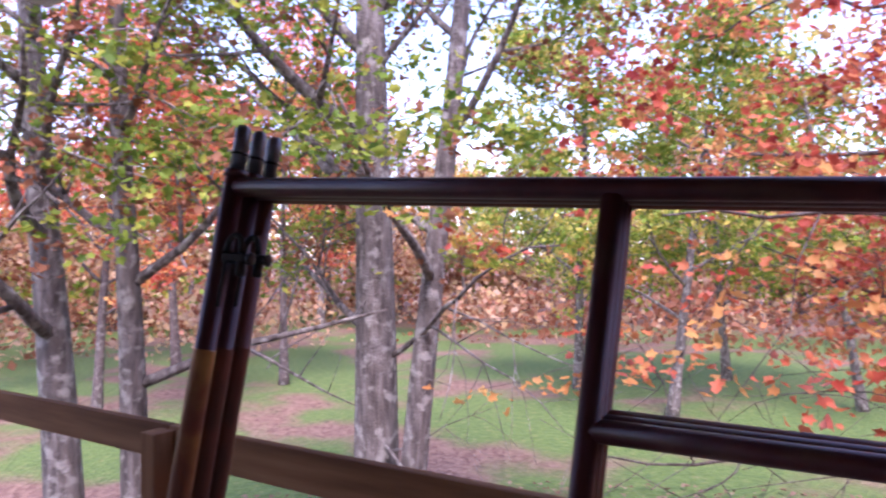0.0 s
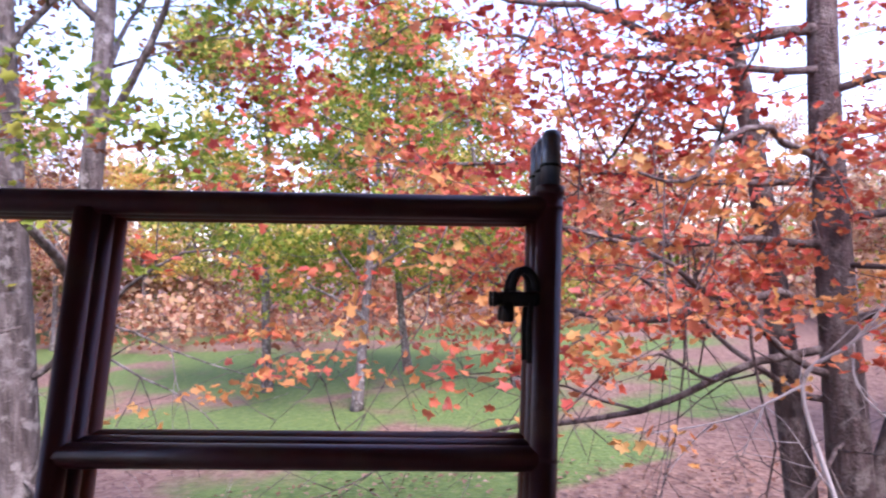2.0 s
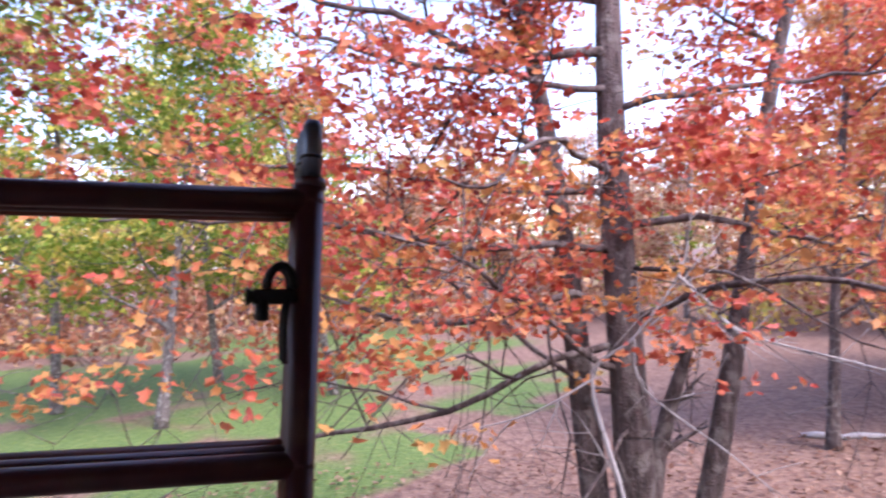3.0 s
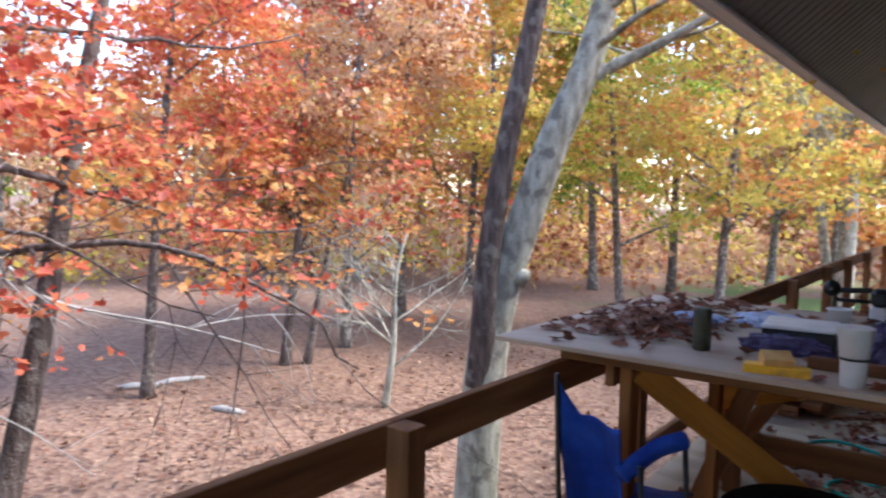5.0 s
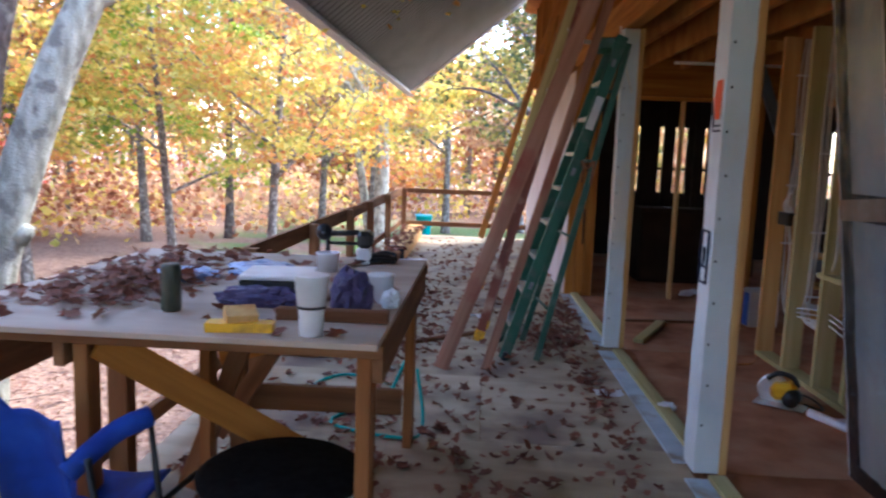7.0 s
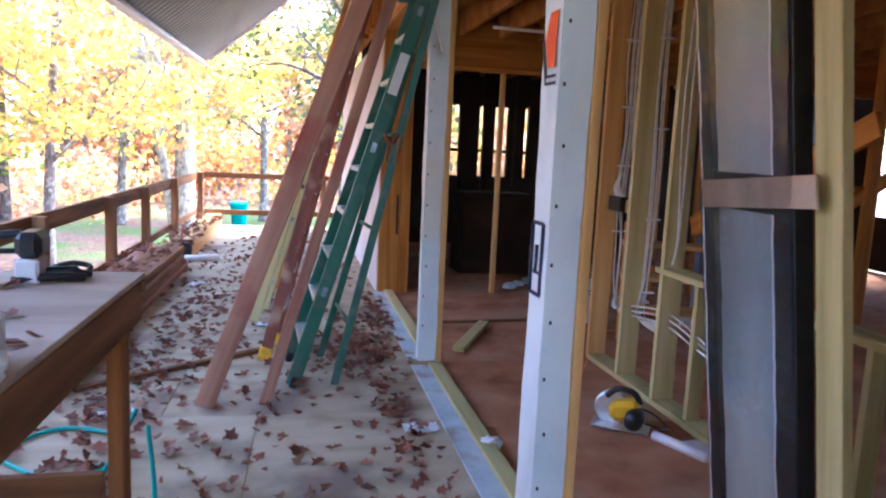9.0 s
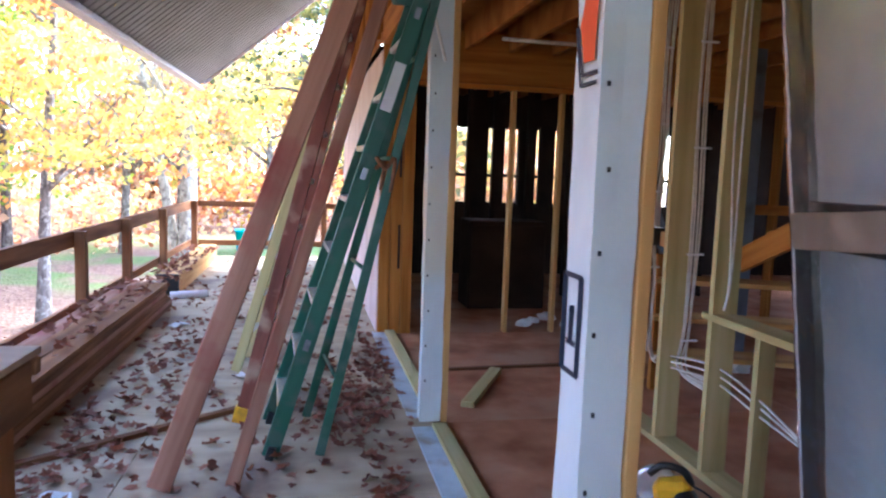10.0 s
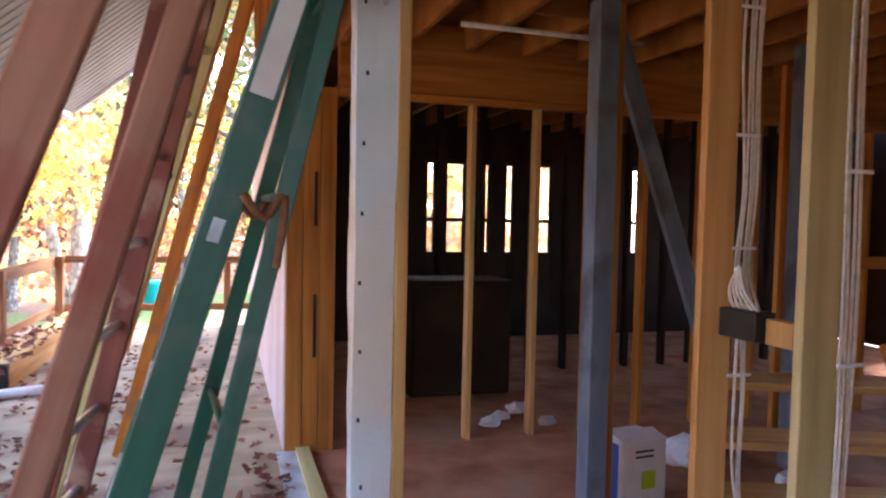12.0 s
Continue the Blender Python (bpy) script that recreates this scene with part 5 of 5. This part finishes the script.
for nm, lb, x, y, sx, sy, sz, mt, sd in (("purple_bag", "crumpled dark purple plastic bag", -0.37, 2.03, 0.075, 0.07, 0.105, PURPLE, 1), ("purple_bag", "flattened purple plastic bag before the box", -0.72, 2.05, 0.16, 0.05, 0.05, PURPLE, 2),
                                         ("blue_film", "crumpled pale blue plastic film on the table", -0.93, 2.72, 0.15, 0.14, 0.04, BLUETARP, 3), ("white_bag", "small crumpled white plastic bag", -0.235, 2.14, 0.035, 0.05, 0.045, WHITEP, 4),
                                         ("grey_film", "crumpled grey plastic sheet among leaves", -1.22, 2.55, 0.14, 0.12, 0.03, BLUETARP, 5)):
    b = thing(nm, lb, "bag", at=Matrix.Translation((x, y, TZ)))
    bm = bmesh.new()
    bmesh.ops.create_icosphere(bm, subdivisions=4, radius=1.0)
    for v in bm.verts:
        w = 1 + 0.28 * noise.noise(v.co * 2.2 + Vector((sd * 7, 0, 0))) + 0.16 * noise.noise(v.co * 6 + Vector((0, sd * 5, 0)))
        v.co = Vector((v.co.x * sx * w, v.co.y * sy * w, max(v.co.z * w, -0.55) * sz + sz * 0.55))
    part("body", bm, mt, b)
pot = thing("paint_pot", "grey-white paint pot with lid on the table", "pot", at=Matrix.Translation((-0.29, 2.24, TZ)))
part("body", lathe([(0.05, 0), (0.052, 0.005), (0.052, 0.10), (0.055, 0.102), (0.055, 0.11), (0.04, 0.112)]), CARDW, pot)
sawm = thing("bench_grinder", "black bench tool with round knob and pale base", "tool", at=pose(-0.62, 3.20, TZ, 0, 0, 4))
part("base", box(0.075, 0.13, 0.085, Matrix.Translation((0.10, 0, 0.0425)), 0.008), CARDW, sawm, "pale beige base")
part("body", box(0.085, 0.14, 0.09, Matrix.Translation((0.105, 0, 0.13)), 0.022), BLACK, sawm)
tube("bar", smooth_path([(-0.10, 0, 0.155), (-0.02, -0.01, 0.158), (0.07, 0, 0.165)]), 0.015, BLACK, sawm, 12)
knob = part("knob", lathe([(0.001, -0.03), (0.03, -0.028), (0.043, -0.012), (0.043, 0.012), (0.03, 0.028), (0.001, 0.03)]), BLACK, sawm)
knob.matrix_basis = pose(-0.115, 0, 0.16, 80, 0, 20)
tube("spindle", [(-0.115, -0.045, 0.16), (-0.115, 0.045, 0.16)], 0.008, STEEL, knob, 8).matrix_parent_inverse = knob.matrix_basis.inverted()
tube("rear_rod", [(0.07, 0.03, 0.10), (-0.10, 0.03, 0.10)], 0.010, BLACK, sawm, 8)
tube("rear_rod", [(-0.10, 0.03, 0.0), (-0.10, 0.03, 0.15)], 0.012, BLACK, sawm, 8)
bucket = thing("white_bucket", "small white bucket beside the black bench tool", "bucket", at=Matrix.Translation((-0.65, 2.90, TZ)))
part("body", lathe([(0.048, 0), (0.055, 0.085), (0.060, 0.087), (0.060, 0.094), (0.052, 0.094), (0.045, 0.02), (0.001, 0.02)]), WHITEP, bucket)
glove = thing("dark_tool", "black clamp tool lying at the far end of the table", "tool", at=pose(-0.46, 3.22, TZ + 0.014, 0, 0, 18))
tube("body", smooth_path([(-0.10, 0, 0), (-0.03, 0.03, 0.012), (0.06, 0.01, 0.015), (0.12, 0.03, 0.0)]), [0.012] * 4 + [0.02] * 10 + [0.012] * 5, BLACK, glove, 8)
tube("jaw", smooth_path([(0.10, 0.03, 0.0), (0.12, 0.07, 0.02), (0.06, 0.10, 0.03), (-0.02, 0.09, 0.01)]), 0.010, BLACK, glove, 8)
tube("handle", smooth_path([(-0.12, -0.04, 0.0), (0.0, -0.05, 0.01), (0.10, -0.02, 0.0)]), 0.014, BLACK, glove, 8)

hose = thing("air_hose", "teal rubber hose looped on the deck under the table", "hose")
tube("hose", smooth_path([(-0.35, 3.9, 0.3), (-0.5, 3.7, 0.02), (-0.75, 3.85, 0.015), (-1.0, 4.1, 0.015), (-0.85, 4.4, 0.015), (-0.55, 4.3, 0.015), (-0.45, 4.0, 0.015), (-0.75, 3.5, 0.015), (-0.3, 3.3, 0.015), (-0.2, 3.5, 0.015), (-0.26, 3.7, 0.3)], 8), 0.011, TEALHOSE, hose, 8)

# leaves blown over deck, table and stack
rng = np.random.default_rng(17)


def scatter(name, label, pts, size, curl=0.3):
    o = new(name, leaf_mesh(name, pts, size * (0.6 + 0.8 * rng.random(len(pts))), L_DRY, rng, 0.7, curl, True))
    return tagged(o, label, "leaves", kind="stuff")


pts = []
for cx, cy, sx, sy, n0 in ((-0.5, 6.5, 0.4, 2.0, 240), (0.75, 5.9, 0.18, 0.5, 170), (0.3, 8.5, 0.5, 1.8, 160), (-0.2, 3.5, 0.5, 1.4, 150), (0.4, 2.6, 0.45, 1.0, 130), (-0.9, 3.0, 0.4, 0.7, 110), (-0.3, 11, 0.6, 1.5, 120), (-0.7, 5.6, 0.2, 1.2, 120), (1.0, 6.8, 0.08, 0.7, 70), (0.95, 4.4, 0.09, 0.8, 70)):
    n = int(n0 * 1.5)
    pts.append(np.stack([cx + sx * rng.normal(size=n), cy + sy * rng.normal(size=n), 0.012 + 0.02 * rng.random(n)], 1))
pts = np.concatenate(pts)
pts = pts[(pts[:, 0] > -1.45) & (pts[:, 0] < 1.12) & (pts[:, 1] < 13.4) & (pts[:, 1] > 1.2)]
scatter("fallen_leaves", "curled brown dry leaves over the deck boards", pts, 0.067)
n = 260
u = rng.random(n)
pts = np.stack([-1.15 - 0.55 * u + 0.12 * rng.normal(size=n), 1.85 + 1.5 * rng.random(n) ** 1.1, TZ + 0.012 + 0.03 * rng.random(n) ** 2], 1)
more = np.stack([-1.7 + 1.45 * rng.random(90), 1.62 + 1.75 * rng.random(90), np.full(90, TZ + 0.012)], 1)
pile = np.stack([-1.28 + 0.13 * rng.normal(size=160), 2.35 + 0.22 * rng.normal(size=160), TZ + 0.012 + 0.035 * rng.random(160)], 1)
pts = np.concatenate([pts, more, pile])
pts = pts[(pts[:, 0] > -1.75) & (pts[:, 0] < -0.22) & (pts[:, 1] > 1.60) & (pts[:, 1] < 3.38)]
scatter("table_leaves", "drift of curled brown leaves on the table", pts, 0.064, 0.2)
n = 260
pts = np.stack([-1.42 + 0.42 * rng.random(n), 5.0 + 8.0 * rng.random(n), np.full(n, 0.335)], 1)
pts[pts[:, 1] > 9.1, 2] = 0.255
scatter("stack_leaves", "brown leaves lying on the lumber stack", pts, 0.085)
# leaf litter in the yard near the deck
n = 9000
rr = 2.2 + 11 * rng.random(n) ** 0.8
aa = np.radians(-10 + 190 * rng.random(n))
pts = np.stack([-1.4 - rr * np.abs(np.sin(aa)), 3 + rr * np.cos(aa) * 1.3, np.full(n, GZ + 0.05) + 0.05 * rng.random(n)], 1)
o = new("leaf_litter", leaf_mesh("leaf_litter", pts, 0.11 * (0.6 + 0.8 * rng.random(n)), L_LITTER, rng, 0.75, 0.4))
tagged(o, "pale pinkish-brown leaf litter covering the yard", "leaves", kind="stuff")

for k, (x, y, rz_) in enumerate(((-0.62, 4.62, 20), (0.05, 6.55, -35), (-0.75, 8.3, 60), (1.02, 4.3, 10))):
    pc = thing("paper_scrap", "crumpled pale scrap of paper on the deck", "scrap", "paper scraps on the deck", at=pose(x, y, 0.012, 0, 0, rz_))
    bm = bmesh.new()
    bmesh.ops.create_grid(bm, x_segments=8, y_segments=8, size=0.07)
    for v in bm.verts:
        v.co = Vector((v.co.x * 1.3, v.co.y * 0.8, max(0.0, 0.03 * noise.noise(Vector((v.co.x * 22, v.co.y * 22, k * 3.0))) + 0.006)))
    po = part("paper", bm, CARDW, pc)
    sm = po.modifiers.new("thick", "SOLIDIFY")
    sm.thickness = 0.002
# teal bin in the yard past the deck
tb = thing("teal_bin", "teal plastic storage bin out in the yard", "bin", at=pose(-2.93, 35.2, GZ, 0, 0, 8))
bm = lathe([(0.34, 0.0), (0.36, 0.02), (0.44, 1.02), (0.46, 1.04), (0.46, 1.08), (0.43, 1.08)], 4)
body = part("body", bm, TEAL, tb)
body.matrix_basis = pose(0, 0, 0.02, 0, 0, 45) @ Matrix.Diagonal((1.2, 1.2, 1, 1))
part("lid", box(0.86, 0.86, 0.07, Matrix.Translation((0, 0, 1.14)), 0.03), TEAL, tb)
tube("lid_handle", [(-0.3, -0.46, 1.12), (0.3, -0.46, 1.12)], 0.02, TEAL, tb, 8)

# ---- things in the house ----
# tall narrow window unit, wrapped in film, leaning inside the opening
unit = thing("window_unit", "tall black-framed window unit wrapped in clear film", "window", at=pose(2.15, 3.16, 0, 0, 0, 0) @ pose(0, 0, 0, 0, -7.8, 0))
UW, UH = 0.52, 2.58
for y in (-0.03, -UW + 0.045):
    board("frame_stile", (0, y, 0), (0, y, UH), 0.07, 0.075 if y > -0.1 else 0.09, BLACK, unit, side=(1, 0, 0))
for z, h in ((0.05, 0.1), (1.45, 0.13), (UH - 0.05, 0.1)):
    board("frame_rail", (0, -UW + 0.09, z), (0, -0.068, z), h, 0.066, BLACK, unit, side=(0, 0, 1))
# pale grey base: pale film plus outdoor reflections put into the colour
PANE = surface("window_pane_with_reflection_tones", [(0.26, 0.30, 0.33), (0.43, 0.465, 0.48), (0.62, 0.64, 0.59)], (4, 2.2, 1.1), 0.14, 0.35, 9, dist=0.012, spec=1.0)
for z0, z1 in ((0.1, 1.385), (1.515, UH - 0.1)):
    part("pane", box(0.02, UW - 0.16, z1 - z0, Matrix.Translation((0, -UW / 2 - 0.01, (z0 + z1) / 2)), 0), PANE, unit, "pane under pale protective film, reflections put into its colour")
    part("inner_frame", box(0.03, 0.018, z1 - z0, Matrix.Translation((-0.008, -UW + 0.1, (z0 + z1) / 2)), 0.002), WHITEP, unit, "pale film edge beside the pane")
board("packing_strip", (-0.042, -UW - 0.12, 1.475), (-0.042, 0.01, 1.425), 0.105, 0.014, PLY_TOP, unit, side=(0, 0, 1), label="pale wooden packing strip")
board("edge_strip", (-0.037, 0.009, 0), (-0.037, 0.009, UH), 0.006, 0.012, WHITEP, unit, side=(1, 0, 0), label="white film edge")
film = bmesh.new()
rows = []
NF = 20
for i in range(170):
    z = 0.02 + (UH - 0.04) * i / 169
    rows.append([film.verts.new((-0.058 - 0.006 * noise.noise((j * 0.5, z * 9, 2)) - 0.006 * noise.noise((j * 0.45, z * 26, 7)) * (0.4 + noise.noise((j * 0.3, z * 2, 4))), 0.01 - (UW + 0.02) * j / NF, z)) for j in range(NF + 1)])
for a, b in zip(rows, rows[1:]):
    for j in range(NF):
        f = film.faces.new((a[j], a[j + 1], b[j + 1], b[j]))
        f.smooth = True
fo = part("film", film, FILM, unit, "clear crinkled plastic film")
fo.visible_shadow = False
lean = thing("leaning_board", "pale lumber board standing beside the window unit", "lumber")
board("board", (2.17, 2.53, 0), (1.82, 2.53, 2.56), 0.04, 0.12, TREATED, lean, side=(1, 0, 0))

# marks and staples on the wrapped posts
prints = thing("wrap_print", "red and dark printed emblem on the house wrap", "print", at=HOUSE)
bm = bmesh.new()
f = bm.faces.new([bm.verts.new((-0.0075, y, z)) for y, z in ((0.02, 2.02), (0.10, 2.02), (0.135, 1.93), (0.10, 1.83), (0.03, 1.83))])
part("emblem", bm, REDPRINT, prints, "red-orange emblem")
for (y0, z0), (y1, z1) in (((0.012, 1.80), (0.105, 1.80)), ((0.105, 1.80), (0.15, 1.93)), ((0.012, 1.775), (0.115, 1.775)), ((0.115, 1.775), (0.16, 1.93))):
    board("emblem_line", (-0.0075, y0, z0), (-0.0075, y1, z1), 0.010, 0.002, NAVYPRINT, prints, side=(0, 0, 1), bev=0)
for (y0, z0), (y1, z1) in (((0.03, 1.28), (0.15, 1.28)), ((0.03, 1.02), (0.15, 1.02)), ((0.035, 1.02), (0.035, 1.28)), ((0.145, 1.02), (0.145, 1.28)), ((0.06, 1.10), (0.12, 1.10)), ((0.09, 1.10), (0.09, 1.20))):
    board("letter_stroke", (-0.0075, y0, z0), (-0.0075, y1, z1), 0.014, 0.002, NAVYPRINT, prints, side=(1, 0, 0) if y0 == y1 else (0, 0, 1), bev=0)
rs = random.Random(8)
for y0 in (0.0, 2.43):
    for k in range(11):
        z = 0.3 + k * 0.21
        st_ = thing("staple_cap", "small black staple cap on the house wrap", "staple", "staples on the wrap", at=HOUSE)
        part("cap", box(0.009, 0.006, 0.013, Matrix.Translation((0.022 + rs.uniform(-0.006, 0.01), y0 - 0.006, z)), 0.001), BLACK, st_)

strap = thing("hanging_strap", "white strap hanging from the header by a post", "strap", at=HOUSE)
V = smooth_path([(-0.05, 2.35, 2.66), (-0.04, 2.30, 2.5), (0.0, 2.27, 2.32), (0.05, 2.26, 2.14)])
tube("strap", V, 0.008, WIRE, strap, 6)

# switch box and cables in the partition
sbox = thing("switch_box", "dark multi-gang electrical box with loose wires", "electrical box", at=HOUSE)
part("box", box(0.09, 0.19, 0.105, Matrix.Translation((PX + 0.03, 2.43, 1.19)), 0.004), BLACK, sbox)
part("bracket", box(0.04, 0.13, 0.09, Matrix.Translation((PX + 0.045, 2.265, 1.18)), 0.003), LUMBER_Y, sbox, "wooden mounting block")
for k in range(5):
    tube("wire_end", smooth_path([(PX + 0.03, 2.50 - 0.032 * k, 1.24), (PX + 0.02, 2.515 - 0.02 * k, 1.31), (PX + 0.085, 2.545, 1.40)]), 0.006, WIRE, sbox, 6, "loose wire end")


crng = random.Random(21)


def cable(pts, label="white electrical cable stapled to the studs"):
    c = thing("cable", label, "cable", "cables in the stud wall", at=HOUSE)
    pts = [pts[0]] + [(x + crng.uniform(-0.012, 0.012), y + crng.uniform(-0.006, 0.004), z) for x, y, z in pts[1:-1]] + [pts[-1]]
    tube("sheath", smooth_path(pts, 7), 0.0062, WIRE, c, 6)
    return c


CX = PX + 0.085                              # cables run along the far edge of each stud
for k in range(5):
    w = 0.016 * k
    cable([(CX + w, 2.545 - w * 0.3, 2.64), (CX - 0.015 + w, 2.54, 2.2), (CX + w * 0.8, 2.545, 1.7), (CX - 0.015 + w, 2.54, 1.40), (PX + 0.04, 2.50 - 0.03 * k, 1.24)])
for k in range(3):
    w = 0.016 * k
    cable([(PX + 0.05 + w, 2.50, 1.14), (CX + w, 2.535, 0.9), (CX + w, 2.54, 0.6 - 0.03 * k), (CX, 2.45, 0.42), (PX + 0.02, 2.18, 0.44 + 0.03 * k), (PX, 1.64, 0.50 + 0.04 * k), (PX - 0.02, 1.22, 0.46 + 0.04 * k), (PX, 0.8, 0.40)])
for k in range(4):
    w = 0.013 * k
    cable([(CX - 0.02 + w, 2.045, 2.64), (CX - 0.035 + w, 2.04, 2.0), (CX - 0.015 + w, 2.045, 1.3), (CX - 0.03 + w, 2.04, 0.7), (CX - 0.05 + w, 2.03, 0.46), (PX, 1.64, 0.43 + 0.02 * k)])
for k in range(2):
    cable([(PX - 0.04 + 0.02 * k, 1.5, 2.64), (PX - 0.05 + 0.02 * k, 1.5, 1.8), (PX - 0.035 + 0.02 * k, 1.5, 1.1), (PX - 0.045, 1.5, 0.9)])
for yy, zs in ((2.528, (0.98, 1.46, 1.88, 2.35)), (2.028, (0.62, 1.12, 1.72, 2.3))):
    for z in zs:
        clip = thing("cable_staple", "small white staple holding cables to a stud", "staple", "cable staples", at=HOUSE)
        board("staple", (CX - 0.05, yy, z), (CX + 0.055, yy, z), 0.012, 0.008, WHITEP, clip, side=(0, 0, 1), bev=0.001)

carton = thing("carton", "white cardboard carton with lime sticker on the floor", "box", at=pose(2.93, 6.83, 0, 0, 0, 8))
part("body", box(0.30, 0.26, 0.36, Matrix.Translation((0, 0, 0.18)), 0.006), CARDW, carton)
part("side_label", box(0.004, 0.2, 0.33, Matrix.Translation((-0.151, 0, 0.175)), 0), BLUEPLAST, carton, "blue side label")
part("sticker", box(0.09, 0.004, 0.10, Matrix.Translation((0.03, -0.131, 0.14)), 0), LIME, carton, "lime green sticker")
for z in (0.27, 0.30):
    part("print_bar", box(0.12, 0.004, 0.012, Matrix.Translation((0.0, -0.131, z)), 0), NAVYPRINT, carton)
part("flap", box(0.29, 0.13, 0.006, pose(0, -0.07, 0.372, 12, 0, 0), 0), CARDW, carton)
blk = thing("lumber_offcut", "short pale lumber offcut on the subfloor", "lumber")
board("offcut", (1.53, 5.8, 0.021), (1.92, 6.62, 0.021), 0.09, 0.04, TREATED, blk, side=(1, 0, 0))
stp = thing("floor_batten", "thin dark batten lying on the subfloor", "lumber")
board("batten", (1.55, 6.68, 0.011), (2.55, 6.79, 0.011), 0.04, 0.02, LUMBER, stp, side=(0, 1, 0))
cs = thing("circular_saw", "yellow and black circular saw on the subfloor", "saw", at=pose(2.16, 4.25, 0, 0, 0, 148))
part("shoe", box(0.32, 0.16, 0.006, Matrix.Translation((0, 0, 0.02))), ALU, cs)
part("housing", box(0.17, 0.13, 0.11, pose(-0.02, 0, 0.12, 0, 12, 0), 0.028), YELLOW, cs, "yellow motor housing")
part("motor", lathe([(0.001, -0.07), (0.05, -0.066), (0.055, 0.05), (0.04, 0.07), (0.001, 0.075)]), BLACK, cs).matrix_basis = pose(-0.08, 0.07, 0.1, 90, 0, 0)
part("guard", lathe([(0.085, -0.02), (0.1, -0.018), (0.1, 0.018), (0.085, 0.02)]), ALU, cs, "grey blade guard").matrix_basis = pose(0.06, -0.05, 0.105, 90, 0, 0)
tube("handle", smooth_path([(-0.1, 0, 0.16), (-0.06, 0, 0.22), (0.03, 0, 0.23), (0.09, 0, 0.18)]), 0.018, BLACK, cs, 8)
tube("cord", smooth_path([(-0.14, 0.02, 0.06), (-0.25, -0.1, 0.01), (-0.1, -0.35, 0.01), (0.2, -0.3, 0.01)]), 0.006, BLACK, cs, 6)
wp = thing("white_tube", "white plastic tube lying on the subfloor", "tube")
tube("tube", [(2.28, 4.08, 0.03), (2.42, 3.78, 0.03)], 0.028, WHITEP, wp, 12)
wp = thing("white_trim", "white trim length lying along the stud wall", "trim piece")
board("trim", (2.45, 4.0, 0.02), (2.55, 3.2, 0.02), 0.09, 0.02, WHITEP, wp, side=(1, 0, 0))
cord = thing("extension_cord", "brown extension cord curling over the subfloor", "cord")
tube("cord", smooth_path([(1.75, 4.6, 0.008), (1.9, 5.0, 0.008), (2.05, 5.25, 0.008), (2.35, 5.3, 0.008), (2.6, 5.9, 0.008), (2.85, 6.35, 0.008), (3.1, 6.4, 0.008)], 8), 0.007, ORANGE, cord, 6)
for k, (x, y, z, s, mt) in enumerate(((2.62, 8.3, 0.0, 0.06, WHITEP), (2.75, 8.45, 0.0, 0.05, WHITEP), (3.05, 8.25, 0.0, 0.05, CARDW), (2.95, 8.6, 0.0, 0.07, CARDW), (3.6, 7.3, 0.0, 0.13, WHITEP), (3.9, 6.6, 0.0, 0.12, CARDW), (1.35, 4.05, 0.0, 0.05, WHITEP))):
    t_ = thing("scrap_bag", "crumpled pale plastic scrap on the subfloor", "scrap", "scraps on the floor", at=Matrix.Translation((x, y, z)))
    bm = bmesh.new()
    bmesh.ops.create_icosphere(bm, subdivisions=3, radius=1.0)
    for v in bm.verts:
        w = 1 + 0.4 * noise.noise(v.co * 2.0 + Vector((k * 7, 0, 0))) + 0.2 * noise.noise(v.co * 6 + Vector((0, k * 5, 0)))
        v.co = Vector((v.co.x * s * 1.3 * w, v.co.y * s * w, max(v.co.z * w, -0.5) * s * 0.8 + s * 0.4))
    part("scrap", bm, mt, t_)
# a rough shelf and stacked goods in the shade behind the studs
shelf = thing("rough_shelf", "rough wooden shelves behind the stud wall", "shelf")
for z in (0.28, 0.55, 0.82):
    board("shelf_board", (2.95, 6.15, z), (4.5, 5.6, z), 0.26, 0.035, LUMBER_Y, shelf, side=(0, 1, 0))
for x, y in ((2.98, 6.14), (4.45, 5.62)):
    board("upright", (x, y, 0), (x, y, 1.0), 0.05, 0.05, LUMBER_O, shelf, side=(1, 0, 0))
curve = thing("diagonal_brace", "orange-brown diagonal brace between inner studs", "lumber", at=HOUSE)
board("brace", (1.95, 2.3, 1.05), (1.95, 0.7, 1.75), 0.14, 0.038, LUMBER_O, curve, side=(0, 0, 1))
# cabinet in the back room, its unlit shade painted as near-black brown
cab = thing("dark_cabinet", "brown cabinet carcass in the back room, unlit shade in its colour", "cabinet", at=HOUSE)
part("body", box(0.9, 0.5, 1.0, Matrix.Translation((1.6, 6.4, 0.5)), 0.006), SHADEBOARD, cab)
part("door", box(0.42, 0.02, 0.9, Matrix.Translation((1.38, 6.14, 0.5)), 0.004), SHADEBOARD, cab)
part("door", box(0.42, 0.02, 0.9, Matrix.Translation((1.82, 6.14, 0.5)), 0.004), SHADEBOARD, cab)
duct = thing("ceiling_pipe", "pale pipe running under the joists", "pipe", at=HOUSE)
tube("pipe", [(0.9, 4.2, 2.64), (2.1, 4.25, 2.64)], 0.016, WIRE, duct, 8)
